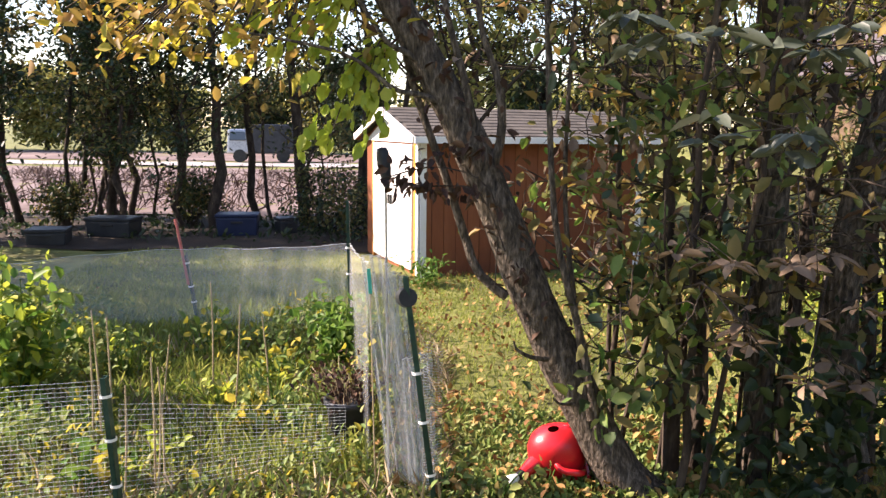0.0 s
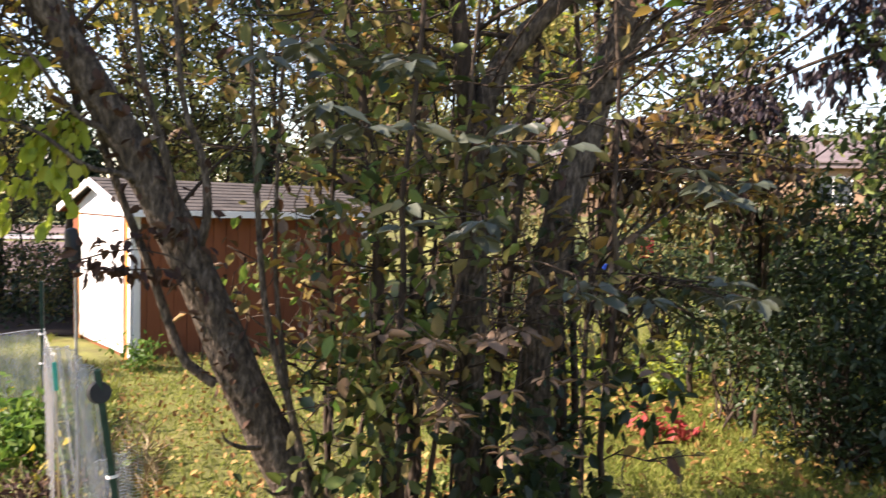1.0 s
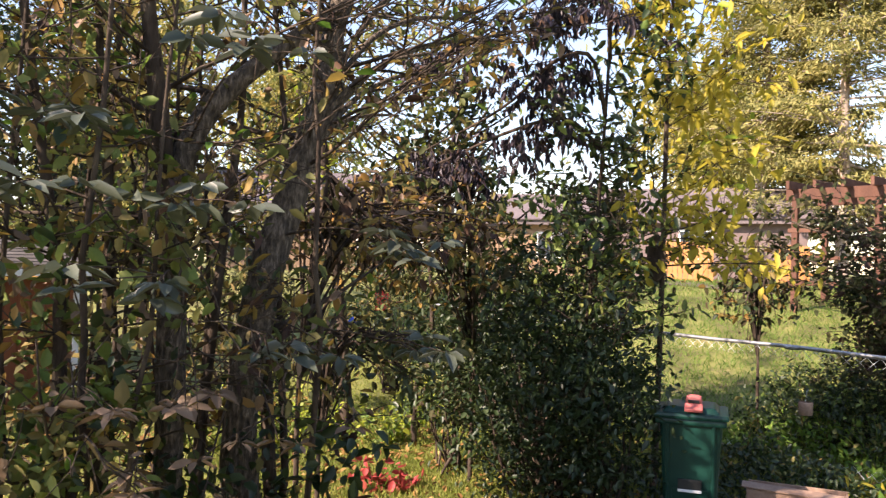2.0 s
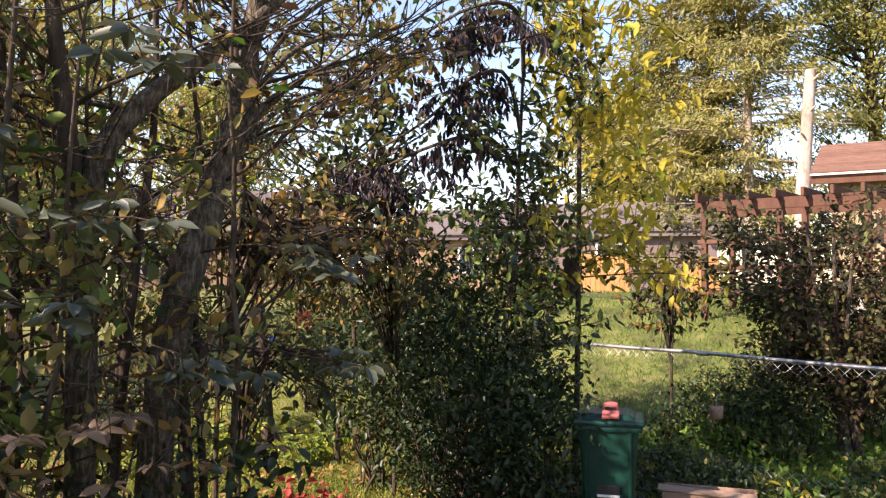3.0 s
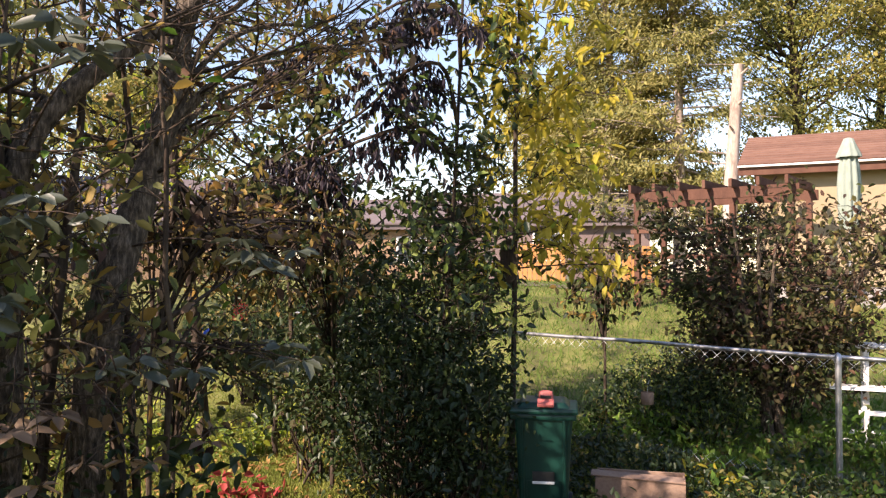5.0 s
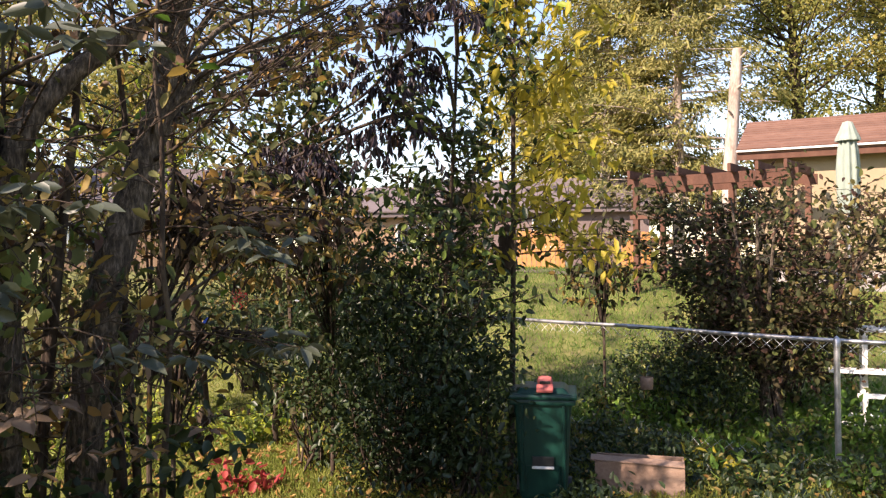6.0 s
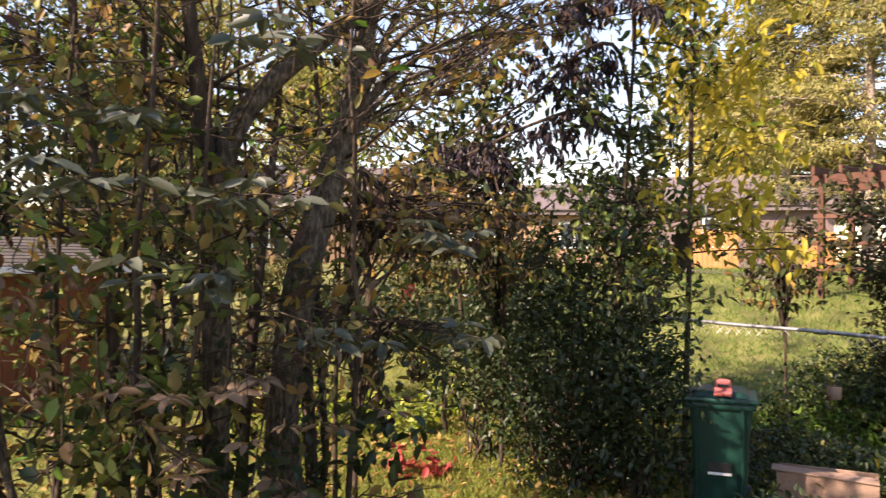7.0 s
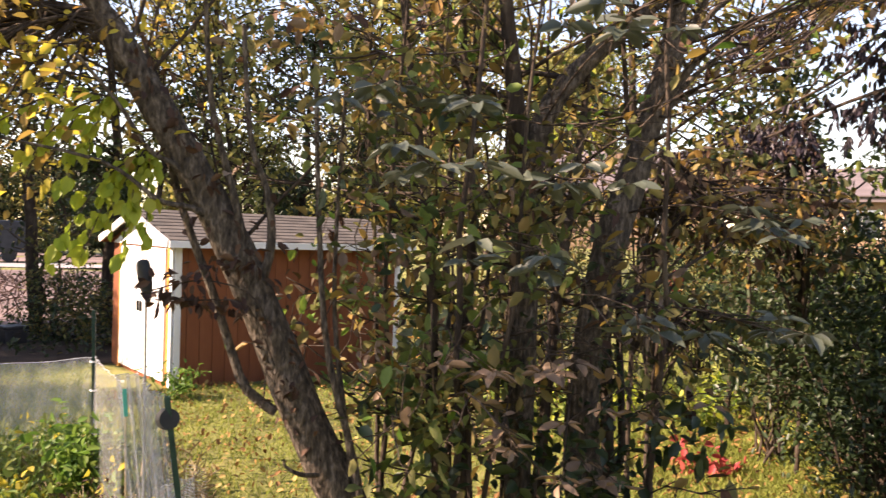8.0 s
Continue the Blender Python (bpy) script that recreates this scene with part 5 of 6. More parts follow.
# row of dark trees at the left end of the garden
row = [(-9.5, 17.0), (-8.2, 15.8), (-7.2, 17.2), (-6.3, 16.0), (-5.4, 17.0), (-4.4, 16.2), (-3.6, 17.5), (-2.6, 16.4), (-1.7, 17.4), (-0.6, 16.6), (0.6, 17.5), (-11, 18), (2.4, 17.0), (4.2, 18.0)]
for k, (x, y) in enumerate(row):
    h = rng.uniform(6.0, 9.5)
    tall_tree("boundary_tree", (x, y, float(gz(x, y))), h, rng.uniform(1.4, 2.2), rng.uniform(0.07, 0.14), (LEAF_DARK, LEAF_MIX, LEAF_DARK, LEAF_RUST)[k % 4], "thin dark-trunked tree in the row along the lot", 30, 22, 0.13, 0.26, 0.32)
for x, y, s in ((-10, 15.6, 0.6), (-7.4, 15.6, 0.4), (-5.0, 16.2, 0.5), (-2.2, 15.6, 0.8), (-1.2, 14.8, 0.8), (0.3, 15.4, 1.0)):
    round_shrub("undergrowth_bush", (x, y, 0), (s, s * 0.8, s * 0.8), 0.55, 60, 26, 0.09, LEAF_DARK, "low dark undergrowth under the tree row", 0.2, mats=(LEAF_MIX,))

for k in range(26):
    x, y = rng.uniform(-12, 4.5), rng.uniform(15.3, 18.5)
    tall_tree("boundary_sapling", (x, y, float(gz(x, y))), rng.uniform(3.5, 8.0), rng.uniform(0.7, 1.3), rng.uniform(0.03, 0.07), (LEAF_DARK, LEAF_MIX, LEAF_DARK)[k % 3], "thin dark sapling in the row along the lot", 22, 18, 0.11, 0.25, 0.3)

# unseen trees beyond the row, added to shade the ground behind the net
for x, y, h in ((-8.2, 8.6, 4.4), (-8.8, 10.0, 4.8), (-8.4, 11.4, 4.8), (-9.2, 12.8, 5.2), (-9.0, 14.2, 6.0)):
    tall_tree("boundary_tree", (x, y, 0), h, 1.5, 0.08, LEAF_DARK, "thin dark-trunked tree in the row along the lot", 60, 30, 0.13, 0.26, 0.15)
for x, y, h in ((1.2, 16.0, 8.0), (3.2, 17.6, 9.0), (5.2, 15.8, 7.5), (6.8, 18.5, 8.5)):
    tall_tree("garden_tree", (x, y, float(gz(x, y))), h, 2.1, 0.1, LEAF_FAR, "sunlit yellow-green tree behind the shed", 60, 26, 0.13, 0.3, 0.22)

# small trees between the shrubs and the neighbours
for x, y, h, w, m, lab in ((8.15, 7.3, 3.3, 0.9, LEAF_RUST, "slim bronze-green tree beyond the wire fence"), (7.3, 7.6, 4.2, 1.1, LEAF_DARK, "slim green tree by the wire fence"), (5.9, 7.4, 5.6, 1.2, LEAF_MIX, "slim tree with yellowing leaves")):
    tall_tree("slim_tree", (x, y, float(gz(x, y))), h, w, 0.035, m, lab, 42, 12, 0.11, 0.14, 0.3)

# tall sunlit trees behind the neighbours
tall_tree("tall_conifer", (33.5, 20.0, 1.7), 17, 5.6, 0.35, NEEDLE, "tall olive-green conifer in sunlight", 170, 66, 0.28, 0.45, 0.12, True, SNAG)
tall_tree("tall_conifer", (33.5, 16.0, 1.7), 18, 5.6, 0.3, NEEDLE, "tall olive-green conifer in sunlight", 170, 66, 0.28, 0.45, 0.15, True, SNAG)
tall_tree("maple_tree", (40.0, 13.5, 1.7), 18, 6.5, 0.45, LEAF_FAR, "large maple with yellowing leaves behind the house", 120, 62, 0.21, 0.5, 0.3)
tall_tree("maple_tree", (44.0, 8.0, 1.7), 17, 6.5, 0.45, LEAF_FAR, "large maple with yellowing leaves behind the house", 120, 62, 0.21, 0.5, 0.3)
tall_tree("maple_tree", (42.0, 28.0, 1.7), 11, 6.0, 0.4, LEAF_FAR, "broad tree behind the bungalows", 130, 60, 0.28, 0.6, 0.25)
tall_tree("maple_tree", (22.0, 45.0, 1.7), 11, 6.0, 0.4, LEAF_FAR, "broad tree behind the bungalows", 120, 60, 0.28, 0.6, 0.25)
tall_tree("maple_tree", (9.0, 36.0, 1.0), 8, 4.5, 0.3, LEAF_FAR, "broad tree beyond the shed", 120, 60, 0.25, 0.5, 0.2)


def snag():
    t = tree_thing("bare_snag", (28.0, 11.25, 1.7), "tall broken dead trunk with pale bare wood", "tree")
    line = bezier([(27.9, 11.5, 1.5), (27.97, 11.36, 5.4), (28.05, 11.2, 8.0), (28.1, 11.1, 9.5)], 16)
    world_part(tubes("trunk", [(line, np.linspace(0.27, 0.17, 16) * (1 + 0.06 * rng.normal(size=16)))], SNAG, t, sides=12))
    for k in (6, 8, 10, 12, 13):
        a = rng.uniform(0, 6.3)
        p, r = limb(line[k], (math.cos(a), math.sin(a), 0.3), 0.5, 0.06, 0.1, 0.1, 4, 0.03)
        world_part(tubes("stub", [(p, r)], SNAG, t, sides=7))


snag()

for x, y, z, h, w in ((50, 12, 1.7, 19, 7), (46, 0, 1.7, 17, 6)):
    tall_tree("maple_tree", (x, y, z), h, w, 0.4, LEAF_FAR, "large yellowing tree in the distance", 60, 30, 0.27, 0.6, 0.3)
# woods beyond the road
for k in range(16):
    x, y = -62 + 5.2 * k + rng.uniform(-1, 1), 58 + rng.uniform(-4, 6)
    tall_tree("distant_tree", (x, y, 0), rng.uniform(3.5, 6.5), rng.uniform(2.5, 3.5), 0.2, (LEAF_FAR, LEAF_DARK)[k % 2], "distant tree beyond the road", 70, 40, 0.4, 0.7, 0.15)


# ---- unseen wall added behind the deck: closes the garden, cuts sky light ----
tagged(part("wall_south", box((16, 0.25, 3.0), (0, -2.6, 1.5)), SIDING), "plain pale wall added behind the garden, out of view", "wall", kind="structure")


# ---- vegetable garden ----
def u_post(name, p0, p1, label, ties=()):
    t = thing(name, pose(*p0), label, "post")
    p0, p1 = np.array(p0, float), np.array(p1, float)
    d = p1 - p0
    ln = np.linalg.norm(d)
    q = Vector(d).to_track_quat("Z", "Y").to_matrix().to_4x4()
    bm = bmesh.new()
    box((0.05, 0.006, ln), (0, 0.012, ln / 2), 0.001, bm=bm)
    box((0.006, 0.026, ln), (-0.022, 0, ln / 2), 0.001, bm=bm)
    box((0.006, 0.026, ln), (0.022, 0, ln / 2), 0.001, bm=bm)
    ob = part("channel", bm, POST_GREEN, t)
    ob.matrix_basis = q
    for f in ties:
        tb = tubes("tie", [([(0, 0, ln * f - 0.008), (0, 0, ln * f + 0.008)], 0.031)], WHITE, t, "white plastic tie", sides=10)
        tb.matrix_basis = q
    return t


near_post = u_post("fence_post", (0.1, 4.07, -0.08), (-0.08, 4.07, 1.28), "dark green metal garden post with a black clip", (0.2, 0.42, 0.62))
clip = bmesh.new()
bmesh.ops.create_cone(clip, cap_ends=True, segments=20, radius1=0.055, radius2=0.05, depth=0.06)
bmesh.ops.transform(clip, matrix=pose(-0.17, 0.0, 1.25, 80, 0, 15), verts=clip.verts)
part("clip", clip, BLACK, near_post, "round black plastic clip")
u_post("fence_post", (-0.76, 7.5, -0.05), (-0.79, 7.5, 1.36), "thin dark green metal post at the net's corner", (0.5, 0.68))
u_post("fence_post", (-1.55, 3.88, -0.05), (-1.6, 3.88, 0.78), "short dark green metal post holding wire mesh", (0.3, 0.6, 0.88))
u_post("fence_post", (-2.36, 7.9, -0.05), (-2.48, 7.9, 0.75), "thin dark post at the back of the net", (0.4, 0.6, 0.9))
st = thing("wooden_stake", pose(-2.5, 7.88, 0), "pinkish wooden stake tied above a garden post", "stake")
tubes("stake", [([(0.05, 0, 0.45), (-0.06, 0, 1.12)], [0.016, 0.014])], PINK, st, sides=7)
rod = thing("garden_rod", pose(-0.2, 4.3, 0), "thin metal rod with a grey plastic cap on top", "rod")
tubes("rod", [([(0.02, 0, -0.05), (0.01, 0, 1.0), (0, 0, 1.8)], 0.007)], GALV, rod, sides=8)
tubes("cap", [(bezier([(0.012, 0, 1.72), (0.008, 0, 1.76), (0, 0, 1.8), (-0.012, 0, 1.88), (-0.018, 0, 1.93), (-0.02, 0, 1.945)], 12), [0.012, 0.014, 0.018, 0.024, 0.03, 0.034, 0.036, 0.036, 0.034, 0.03, 0.02, 0.004])], GREY_METAL, rod, "dark grey rounded cap", sides=12)
tagst = thing("plant_marker", pose(-0.28, 4.25, 0), "teal plastic plant marker on a thin cane", "marker")
tubes("cane", [([(0.03, 0, -0.05), (0, 0, 1.18)], 0.004)], DRY, tagst, sides=6)
part("tag", box((0.02, 0.006, 0.14), (-0.002, -0.008, 1.22), 0.002, pose(0, 0, 0, 0, -4)), TEAL, tagst, "teal plastic tag")


def net_sheet(name, line, tops, mat, label, folds=0.03, freq=9.0, lean=(0.0, 0.0), cols=60, rows=14):
    """Draped garden net with creases, hung along a line."""
    t = thing(name, pose(line[0][0], line[0][1], 0), label, "net")
    p = bezier([(*a, h) for a, h in zip(line, tops)], cols)
    v = []
    for r in range(rows):
        f = r / (rows - 1)
        for i in range(cols):
            x, y, h = p[i]
            w = folds * math.sin(freq * i * 0.35 + 2.2 * f) + folds * 0.5 * math.sin(freq * 0.9 * i + 5 * f)
            g = float(gz(x, y)) + 0.01
            sag = 0.006 * math.sin(i * 0.6)
            v.append((x + lean[0] * (1 - f) + w * 0.4, y + lean[1] * (1 - f) + w, g + (h + sag - g) * f))
    fc = [(r * cols + i, r * cols + i + 1, (r + 1) * cols + i + 1, (r + 1) * cols + i) for r in range(rows - 1) for i in range(cols - 1)]
    world_part(tubes("hem_cord", [(np.array(v[-cols:]), 0.002)], WIRE, t, sides=5))
    return world_part(put("netting", v, fc, mat, t, smooth=True)).parent


net_sheet("net_fence", [(-0.3, 4.35), (-0.55, 6.0), (-0.77, 7.5)], [1.3, 1.1, 0.95], NET_THIN, "white garden netting hung along the vegetable bed", 0.015)
net_sheet("net_fence", [(-0.78, 7.52), (-1.6, 7.7), (-2.5, 7.85), (-3.4, 7.5), (-4.1, 7.0)], [0.94, 0.86, 0.82, 0.79, 0.75], NET, "white garden netting along the back of the bed", 0.008)
net_sheet("gathered_net", [(-0.32, 4.24), (-0.22, 4.28), (-0.16, 4.22), (-0.1, 4.26)], [1.36, 1.35, 1.28, 1.25], NET_FOLD, "gathered white netting bunched beside the post", 0.03, 3.0, (0.14, 0), 44, 18)
net_sheet("gathered_net", [(-0.1, 4.16), (-0.02, 4.2), (0.06, 4.17)], [0.8, 0.82, 0.84], NET_FOLD, "lower fold of white netting round the post", 0.015, 4.0, (0.04, 0), 24, 12)


def wire_panel(p0, p1, h0, h1, cell, label):
    t = thing("wire_panel", pose(p0[0], p0[1], 0), label, "mesh panel")
    p0, p1 = np.array(p0, float), np.array(p1, float)
    ln = np.linalg.norm(p1 - p0)
    items = []
    n = int(ln / cell)
    for k in range(n + 1):
        q = p0 + (p1 - p0) * k / n
        items.append((np.array([(q[0], q[1], 0.02), (q[0], q[1] + 0.01 * math.sin(k), h0 + (h1 - h0) * k / n)]), 0.0006))
    m = int(max(h0, h1) / (cell * 0.8))
    for k in range(m + 1):
        f = k / m
        xs = np.linspace(0, 1, 12)
        items.append((np.stack([p0[0] + (p1[0] - p0[0]) * xs, p0[1] + (p1[1] - p0[1]) * xs + 0.012 * np.sin(xs * 9 + k * 0.3), 0.02 + f * (h0 + (h1 - h0) * xs)], 1), 0.0011))
    world_part(stuff_tubes("wire_grid", items, WIRE, t, sides=3))


wire_panel((-2.6, 3.55), (-1.6, 3.9), 0.74, 0.74, 0.03, "fine pale wire mesh panel in front of the bed")
wire_panel((-1.55, 3.92), (-0.45, 4.5), 0.6, 0.4, 0.035, "low sagging wire mesh in front of the bed")
wire_panel((0.02, 4.14), (0.12, 4.2), 0.9, 0.85, 0.02, "wire mesh wrapped round the post")


def pot():
    p = thing("plant_pot", pose(-0.48, 4.95, float(gz(-0.48, 4.95))), "dark grey plastic plant pot with a withered plant", "pot")
    vs, fs, n = [], [], 28
    prof = [(0.11, 0.0), (0.12, 0.01), (0.15, 0.24), (0.165, 0.245), (0.167, 0.28), (0.15, 0.282), (0.14, 0.22), (0.0, 0.22)]
    for r, z in prof:
        for k in range(n):
            vs.append((max(r, 0.001) * math.cos(2 * math.pi * k / n), max(r, 0.001) * math.sin(2 * math.pi * k / n), z))
    for i in range(len(prof) - 1):
        for k in range(n):
            q = (k + 1) % n
            fs.append((i * n + k, i * n + q, (i + 1) * n + q, (i + 1) * n + k))
    put("pot", vs, fs, GREY_METAL, p, "dark grey plastic pot", smooth=True)
    items = []
    for _ in range(26):
        a = rng.uniform(0, 6.3)
        items.append(limb((0.06 * math.cos(a), 0.06 * math.sin(a), 0.2), (0.5 * math.cos(a), 0.5 * math.sin(a), 1.2), rng.uniform(0.15, 0.38), 0.004, 0, 0.2, 5, 0.002))
    stuff_tubes("branchwork", items, DRY, p, "withered brown stalks", sides=4)
    c = np.concatenate([i[0][2:] for i in items])
    stuff_leaves("foliage", np.repeat(c, 4, 0) + rng.normal(size=(len(c) * 4, 3)) * 0.04, LEAF_BROWN, p, "withered brown leaves", 0.05, 0.5, droop=0.8)


pot()


def dry_canes(name, spots, label):
    for x, y, h, lx, ly in spots:
        t = thing(name, pose(x, y, float(gz(x, y))), label, "cane", "canes in the bed")
        tubes("cane", [(np.array([(0, 0, -0.03), (lx * 0.5 + 0.01, ly * 0.5, h * 0.55), (lx, ly, h)]), [0.007, 0.006, 0.004])], DRY, t, sides=6)


dry_canes("dry_cane", [(-1.95, 4.6, 0.95, -0.03, 0.02), (-1.9, 4.62, 0.9, 0.0, 0.02), (-2.0, 4.58, 0.8, 0.02, 0), (-1.45, 4.1, 0.82, 0.01, 0), (-1.4, 4.12, 0.75, -0.02, 0.02), (-1.43, 4.08, 0.62, 0.04, 0), (-1.58, 4.0, 0.7, 0.03, 0.02),
                       (-1.3, 5.2, 0.85, 0.06, 0), (-1.1, 5.4, 0.7, -0.05, 0.04), (-1.62, 5.8, 0.9, 0.0, 0.03), (-0.2, 4.6, 0.5, 0.1, 0), (-1.75, 5.0, 0.7, 0.1, 0.0)], "dry straw-coloured cane standing in the bed")


def leafy_plant(name, x, y, r, h, count, size, mat, label, n_stem=14, mats=(), wide=0.65):
    g = float(gz(x, y))
    t = thing(name, pose(x, y, g), label, "plant")
    items, sp = [], []
    for _ in range(n_stem):
        a, q = rng.uniform(0, 6.3), rng.uniform(0, r)
        L = limb((0.25 * q * math.cos(a), 0.25 * q * math.sin(a), -0.02), (q * math.cos(a), q * math.sin(a), h), math.hypot(q, h) * rng.uniform(0.7, 1.05), 0.008, -0.1, 0.14, 6, 0.003)
        items.append(L)
        for _ in range(count // n_stem):
            f = rng.uniform(0.8, 5)
            i = min(int(f), 4)
            sp.append(L[0][i] + (L[0][i + 1] - L[0][i]) * (f - i) + rng.normal(size=3) * 0.06)
    stuff_tubes("branchwork", items, LEAF_GREEN, t, sides=5)
    sp = np.array(sp)
    k = rng.random(len(sp)) * (1 + len(mats))
    for i, mm in enumerate((mat, *mats)):
        stuff_leaves("foliage", sp[(k >= i) & (k < i + 1)], mm, t, "", size, wide, droop=0.25)


leafy_plant("tall_herb", -2.9, 5.4, 0.5, 1.15, 900, 0.1, LEAF_GREEN, "bushy bright green plant in the bed", 26, (LEAF_WEED, LEAF_LIME))
leafy_plant("tall_herb", -3.6, 5.6, 0.5, 1.0, 700, 0.1, LEAF_GREEN, "bushy bright green plant in the bed", 22)
leafy_plant("tall_herb", -0.72, 6.5, 0.33, 0.72, 420, 0.085, LEAF_GREEN, "green leafy plant against the net", 16)
leafy_plant("low_weed", -1.75, 4.15, 0.2, 0.35, 60, 0.1, LEAF_GREEN, "pale green weed behind the wire mesh", 8, (LEAF_YELLOW,))
leafy_plant("low_weed", -0.15, 10.2, 0.3, 0.45, 220, 0.07, LEAF_GREEN, "green weed at the shed's corner", 14)
leafy_plant("red_seedling", 4.55, 6.2, 0.3, 0.28, 70, 0.11, LEAF_RED, "low seedling with bright red leaves in the grass", 10)
leafy_plant("red_seedling", 4.8, 6.05, 0.2, 0.2, 28, 0.1, LEAF_RED, "low seedling with bright red leaves in the grass", 7)
leafy_plant("yellow_hosta", 8.0, 3.0, 0.45, 0.2, 120, 0.16, LEAF_YELLOW, "broad yellow-green leaves lit by the sun near the fence", 16, (LEAF_GREEN,), 0.45)
for x, y, h, m in ((7.6, 3.7, 0.3, LEAF_DARK), (8.2, 3.9, 0.35, LEAF_DARK), (8.4, 2.6, 0.35, LEAF_DARK), (8.0, 1.8, 0.35, LEAF_GREEN), (7.5, 2.6, 0.25, LEAF_DARK), (8.3, 1.2, 0.35, LEAF_GREEN), (8.4, 4.7, 0.4, LEAF_DARK), (9.5, 3.9, 0.6, LEAF_DARK), (9.6, 4.6, 0.8, LEAF_DARK), (9.6, 3.0, 0.4, LEAF_DARK),
                   (10.0, 2.2, 0.4, LEAF_GREEN), (9.6, 5.4, 0.6, LEAF_DARK), (11.2, 1.8, 0.4, LEAF_GREEN), (9.7, 1.4, 0.3, LEAF_GREEN)):
    leafy_plant("low_weed", x, y, 0.42, h, 340, 0.07, m, "leafy weed along the wire fence", 18, (LEAF_DARK, LEAF_MIX))
for x, y, h, m in ((4.2, 8.1, 0.4, LEAF_WEED), (5.0, 8.2, 0.5, LEAF_LIME), (3.6, 8.6, 0.4, LEAF_WEED), (5.6, 7.6, 0.5, LEAF_WEED), (4.6, 8.8, 0.8, LEAF_AMBER), (6.3, 8.2, 0.7, LEAF_LIME)):
    leafy_plant("low_weed", x, y, 0.5, h, 260, 0.08, m, "sunlit weed at the lawn's edge", 16, (LEAF_WEED, LEAF_LIME))


for k in range(26):
    x, y = rng.uniform(-3.6, -0.35), rng.uniform(4.0, 7.2)
    leafy_plant("bed_weed", x, y, rng.uniform(0.15, 0.3), rng.uniform(0.2, 0.5), int(rng.uniform(50, 130)), rng.uniform(0.05, 0.09), (LEAF_WEED, LEAF_LIME, LEAF_YELLOW)[k % 3], "pale green weed growing in the bed", 9, (LEAF_WEED,))
for k in range(12):
    x, y = rng.uniform(0.1, 1.0), rng.uniform(3.6, 4.5)
    leafy_plant("bed_weed", x, y, 0.15, rng.uniform(0.1, 0.2), 40, 0.06, LEAF_WEED, "low green weed by the leaning trunk", 6, (LEAF_MIX,))


# ---- red watering can ----
def watering_can():
    c = thing("watering_can", pose(0.83, 4.5, 0.02, 0, 0, 0), "red plastic watering can lying tipped in the leaves", "watering can")
    vs, fs, n = [], [], 30
    prof = [(0.02, 0.0), (0.12, 0.0), (0.15, 0.02), (0.16, 0.08), (0.155, 0.17), (0.13, 0.23), (0.08, 0.265), (0.03, 0.28)]
    for r, z in prof:
        for k in range(n):
            a = 2 * math.pi * k / n
            vs.append((r * 1.1 * math.cos(a), r * 0.9 * math.sin(a), z))
    for i in range(len(prof) - 1):
        for k in range(n):
            q = (k + 1) % n
            fs.append((i * n + k, i * n + q, (i + 1) * n + q, (i + 1) * n + k))
    body = put("body", vs, fs, RED, c, smooth=True)
    body.matrix_basis = pose(0, 0, 0.04, 18, -12, 0)
    tubes("spout", [(bezier([(-0.06, -0.06, 0.13), (-0.15, -0.1, 0.1), (-0.2, -0.13, 0.07), (-0.235, -0.16, 0.055)], 9), np.linspace(0.06, 0.032, 9))], RED, c, sides=14)
    tubes("neck", [([(-0.23, -0.157, 0.057), (-0.27, -0.185, 0.045)], 0.026)], BLACK, c, "black screw collar", sides=12)
    tubes("nozzle", [([(-0.265, -0.18, 0.046), (-0.29, -0.2, 0.04), (-0.32, -0.22, 0.035), (-0.325, -0.223, 0.034)], [0.02, 0.03, 0.034, 0.01])], WHITE, c, "white nozzle", sides=14)
    tubes("handle", [(bezier([(0.13, -0.12, 0.05), (0.08, -0.2, 0.08), (-0.02, -0.2, 0.1), (-0.05, -0.13, 0.14)], 12), 0.019)], RED, c, sides=10)
    tubes("filler_rim", [(np.array([(0.05 * math.cos(a) + 0.05, -0.02 + 0.045 * math.sin(a), 0.3 - 0.01 * math.sin(a)) for a in np.linspace(0, 2 * math.pi, 18)]), 0.008)], RED, c, sides=8)
    part("base_flange", box((0.3, 0.26, 0.025), (0.02, 0, 0.03), 0.012, pose(0, 0, 0, 14, -8)), RED, c)


watering_can()


# ---- far end of the garden ----
def store_box(name, x, y, w, d, h, ang, mat, label):
    b = thing(name, pose(x, y, float(gz(x, y)), 0, 0, ang), label, "box")
    part("tub", box((w, d, h), (0, 0, h / 2), 0.03, None, 1.06), mat, b)
    part("lid", box((w * 1.1, d * 1.1, 0.06), (0, 0, h + 0.03), 0.02), mat, b)
    part("handle", box((w * 0.3, 0.03, 0.04), (0, -d / 2 - 0.02, h * 0.75), 0.01), BLACK, b)


store_box("storage_tub", -3.75, 14.9, 0.72, 0.5, 0.36, 8, BLUE_BIN, "dark blue plastic tub under the trees")
store_box("storage_tub", -5.9, 14.4, 0.8, 0.5, 0.3, -5, GREY_METAL, "dark grey storage tub in the shade")
store_box("storage_tub", -6.6, 13.4, 0.6, 0.5, 0.22, 12, GREY_METAL, "low dark crate in the shade")
store_box("storage_tub", -2.9, 15.2, 0.35, 0.35, 0.25, 30, GREY_METAL, "small dark crate in the shade")


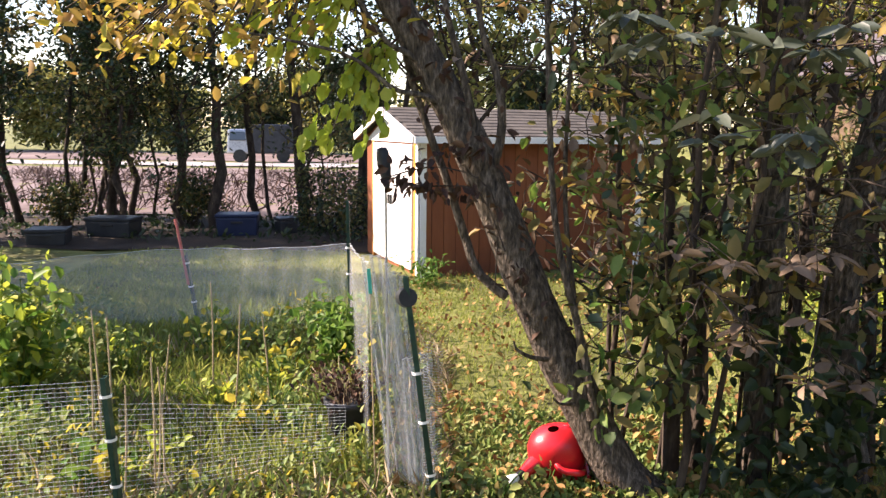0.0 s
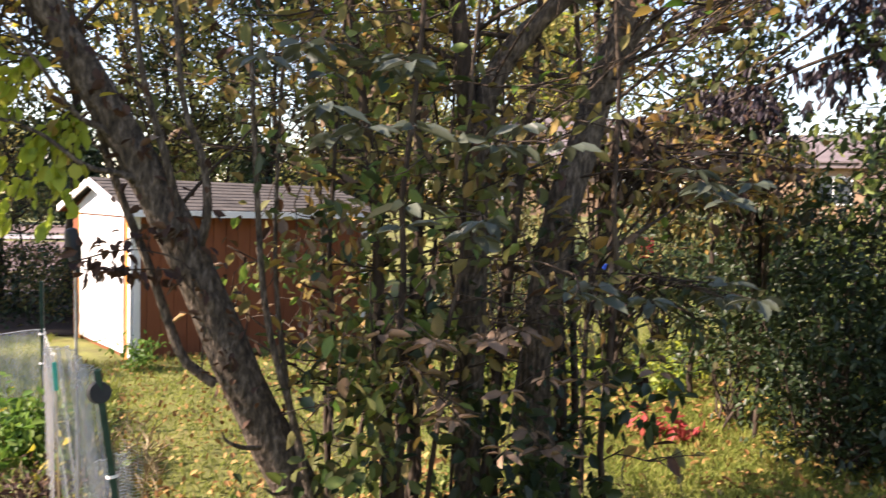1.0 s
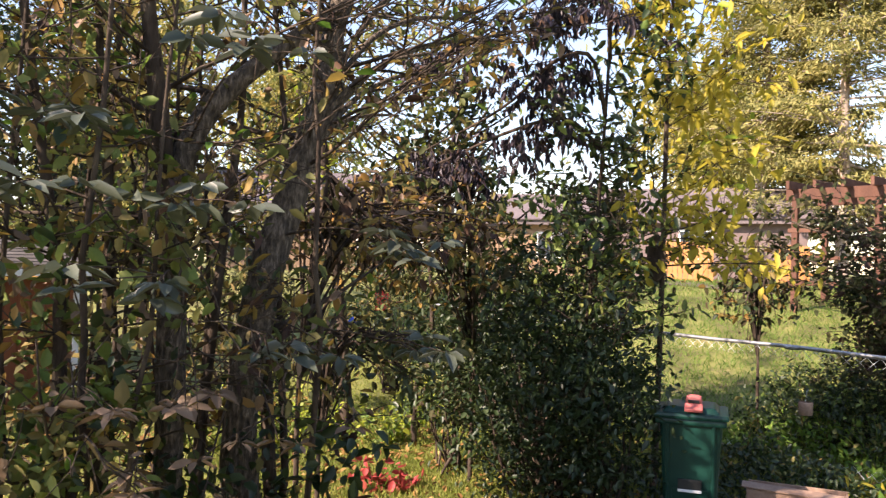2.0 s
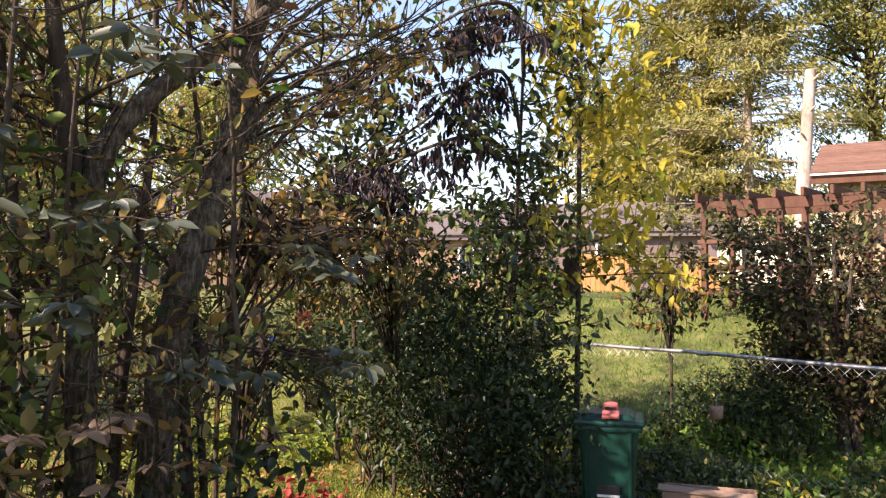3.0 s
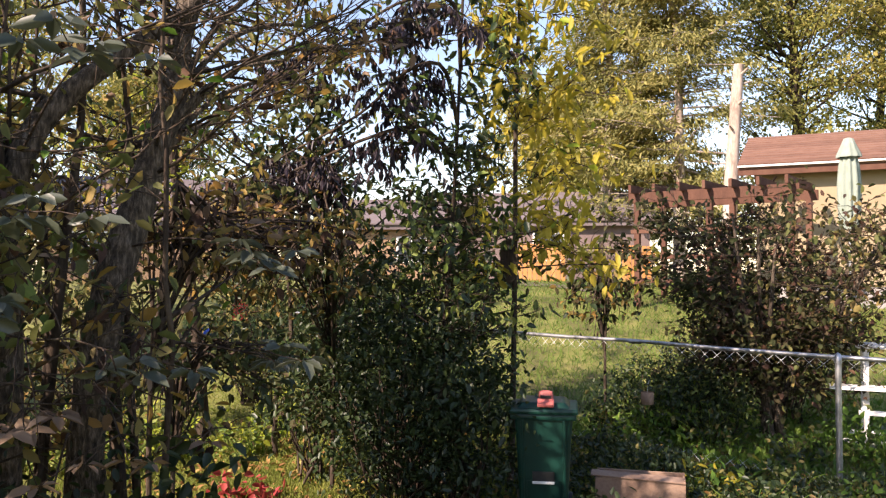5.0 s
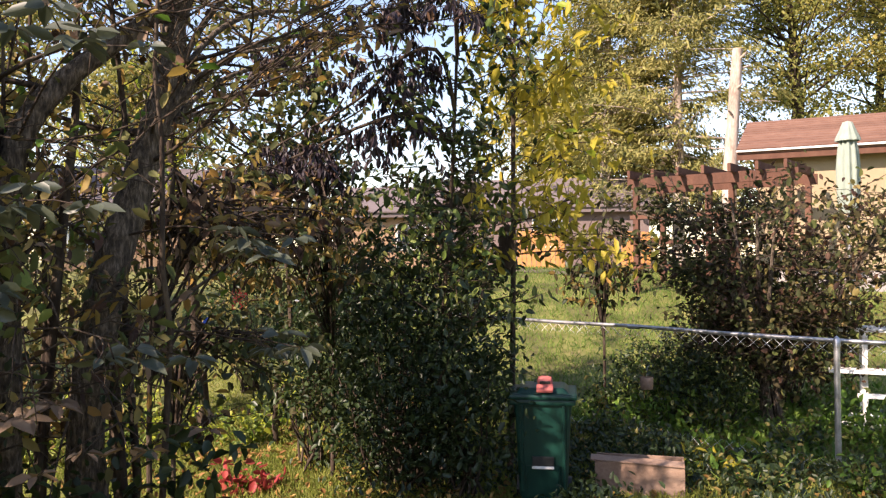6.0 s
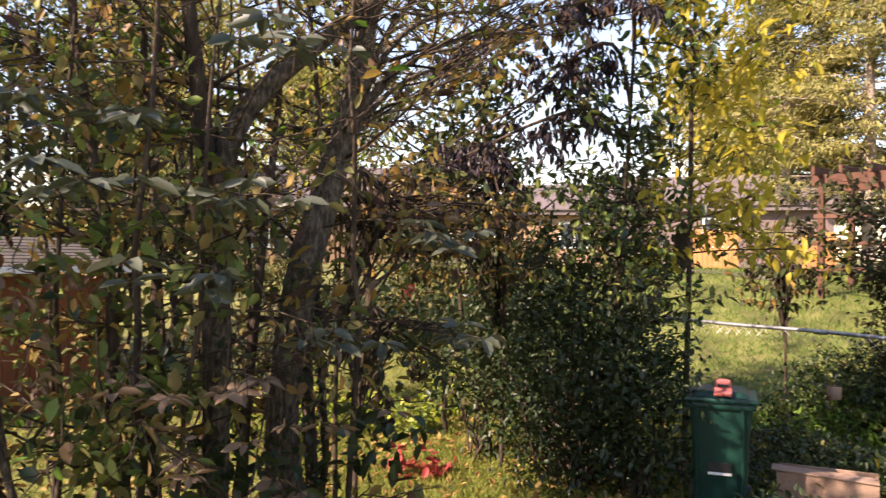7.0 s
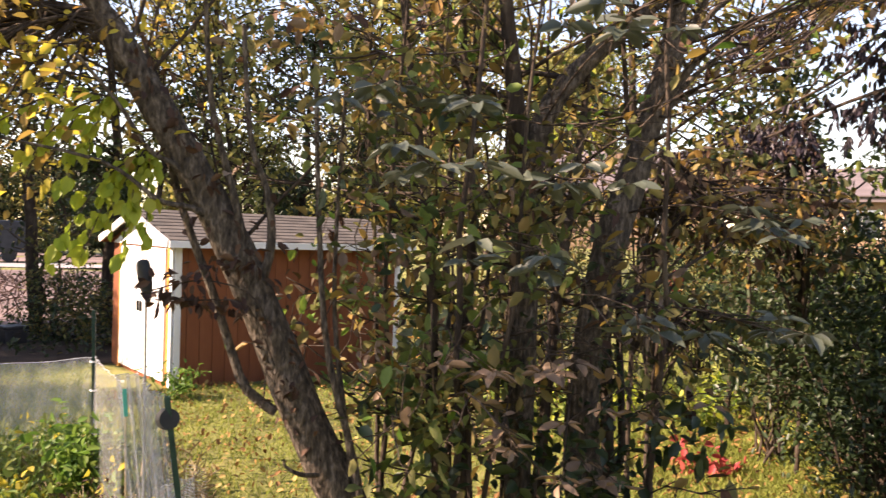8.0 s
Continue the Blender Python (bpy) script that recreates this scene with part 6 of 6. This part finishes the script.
def truck():
    t = thing("parked_truck", pose(-10.3, 45.0, 0.05, 0, 0, 10), "grey van parked on the pale road", "vehicle")
    part("cargo_box", box((2.6, 1.9, 1.6), (0.9, 0, 1.3), 0.08), GREY_METAL, t)
    cab = part("cab", box((1.3, 1.85, 1.35), (-1.0, 0, 1.15), 0.12, None, 0.9), GALV, t)
    part("windscreen", box((0.9, 1.88, 0.5), (-1.05, 0, 1.45), 0.05, None, 0.92), GLASS, cab)
    for x in (-0.95, 1.4):
        for s in (-1, 1):
            w = bmesh.new()
            bmesh.ops.create_cone(w, cap_ends=True, segments=18, radius1=0.36, radius2=0.36, depth=0.22)
            bmesh.ops.transform(w, matrix=pose(x, s * 0.85, 0.36, 90), verts=w.verts)
            part("wheel", w, BLACK, t)


truck()

# plaque on the sapling
pl = thing("wooden_plaque", pose(6.7, 4.63, 2.2, 0, 0, -54), "dark brown oval wooden plaque on the sapling", "plaque")
bm = bmesh.new()
bmesh.ops.create_cone(bm, cap_ends=True, segments=28, radius1=0.09, radius2=0.085, depth=0.03)
bmesh.ops.transform(bm, matrix=pose(-0.07, -0.02, 0.05, 90) @ Matrix.Diagonal((1, 2.5, 1, 1)), verts=bm.verts)
part("board", bm, BARK_DARK, pl)


# ---- grass, weeds and fallen leaves ----
def scatter(n, x0, x1, y0, y1, keep=None):
    p = np.stack([rng.uniform(x0, x1, n), rng.uniform(y0, y1, n)], 1)
    if keep is not None:
        p = p[keep(p[:, 0], p[:, 1])]
    return np.column_stack([p, gz(p[:, 0], p[:, 1])])


def clumped(x, y):
    return np.sin(2.1 * x + 1.3 * y) + np.sin(3.3 * y - 1.7 * x) + rng.normal(size=len(x)) * 0.7 > -0.3


def carpet(name, pts, mat, size, wide, label, up=1.0, spread=0.5, lift=0.0, category="grass", rise=0.0):
    heap = np.clip(np.sin(3.1 * pts[:, 0] + 0.7 * pts[:, 1]) + np.sin(2.7 * pts[:, 1] - 1.1 * pts[:, 0]), 0, 2)
    pts = pts + np.column_stack([np.zeros((len(pts), 2)), lift + rise * heap * rng.random(len(pts))])
    ob = leaves(name, pts, mat, None, "", size, wide, axis=np.array([[0, 0, up]]), spread=spread, droop=0.0)
    return tagged(ob, label, category, kind="stuff")


off_shed = lambda x, y: ~((x > -1.3) & (y > 10.8 + 0.2 * np.maximum(x, 0)) & (x < 3.4))
carpet("grass", scatter(90000, -5, 9, 3.2, 12.9, off_shed), GRASS, 0.07, 0.13, "short yellow-green lawn grass", 1.0, 0.6)
carpet("grass", scatter(45000, 3.5, 9, 2.0, 9), GRASS, 0.09, 0.1, "longer lawn grass near the shrubs", 1.0, 0.5)
carpet("grass", scatter(50000, 9, 24, -1, 18), LAWN, 0.12, 0.12, "neighbouring lawn grass", 1.0, 0.5)
carpet("weed", scatter(24000, -4.2, -0.2, 3.4, 8.2, clumped), LEAF_WEED, 0.055, 0.55, "yellow-green weeds filling the vegetable bed", 0.8, 0.9, 0.06, "weeds", 0.22)
carpet("grass", scatter(16000, -4.6, -0.3, 4.2, 9.5), GRASS, 0.16, 0.07, "long yellow-green grass in and behind the bed", 1.0, 0.45)
carpet("weed", scatter(2200, -4.2, -0.2, 3.4, 7.2, clumped), LEAF_YELLOW, 0.06, 0.5, "yellowing weeds in the vegetable bed", 0.8, 0.9, 0.06, "weeds", 0.25)
carpet("weed", scatter(6500, -3.5, 0.2, 3.2, 7.5, clumped), DRY, 0.18, 0.04, "dry straw among the weeds", 0.8, 0.7, 0.02, "straw")
carpet("weed", scatter(11000, -0.3, 2.4, 3.2, 5.6, clumped), LEAF_WEED, 0.05, 0.6, "low dark ground cover round the trunk", 0.6, 0.9, 0.04, "weeds")
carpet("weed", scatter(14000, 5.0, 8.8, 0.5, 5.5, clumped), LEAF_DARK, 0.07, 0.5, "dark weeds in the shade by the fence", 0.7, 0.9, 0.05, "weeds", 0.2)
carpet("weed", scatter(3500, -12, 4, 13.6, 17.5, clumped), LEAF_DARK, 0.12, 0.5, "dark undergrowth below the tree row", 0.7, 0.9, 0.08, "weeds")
carpet("weed", scatter(6000, 9, 12.5, -0.5, 6), LEAF_GREEN, 0.1, 0.5, "green weeds behind the wire fence", 0.7, 0.9, 0.06, "weeds", 0.25)
carpet("fallen_leaf", scatter(3600, -1, 6.5, 3.4, 11, off_shed), LITTER, 0.06, 0.65, "fallen brown and tan leaves on the lawn", 0.05, 1.0, 0.05, "leaves")
carpet("fallen_leaf", scatter(700, 0, 3, 3.4, 6), LITTER, 0.07, 0.65, "fallen leaves round the trunk", 0.05, 1.0, 0.07, "leaves")
carpet("fallen_leaf", scatter(1600, 4, 9, 1.5, 8), LITTER, 0.07, 0.65, "fallen leaves near the fence", 0.05, 1.0, 0.06, "leaves")
carpet("brush", scatter(9000, -24, 4, 18, 33, clumped), BRUSH, 0.5, 0.05, "tangled brown brush on the bare lot", 0.8, 0.7, 0.0, "brush", 0.1)
carpet("grass", scatter(34000, -5, 9, -2.3, 3.4), GRASS, 0.08, 0.12, "lawn grass beside the added wall", 1.0, 0.6)
carpet("fallen_leaf", scatter(900, -4, 8, -2.2, 3.4), LITTER, 0.06, 0.65, "fallen leaves on the lawn beside the added wall", 0.05, 1.0, 0.05, "leaves")
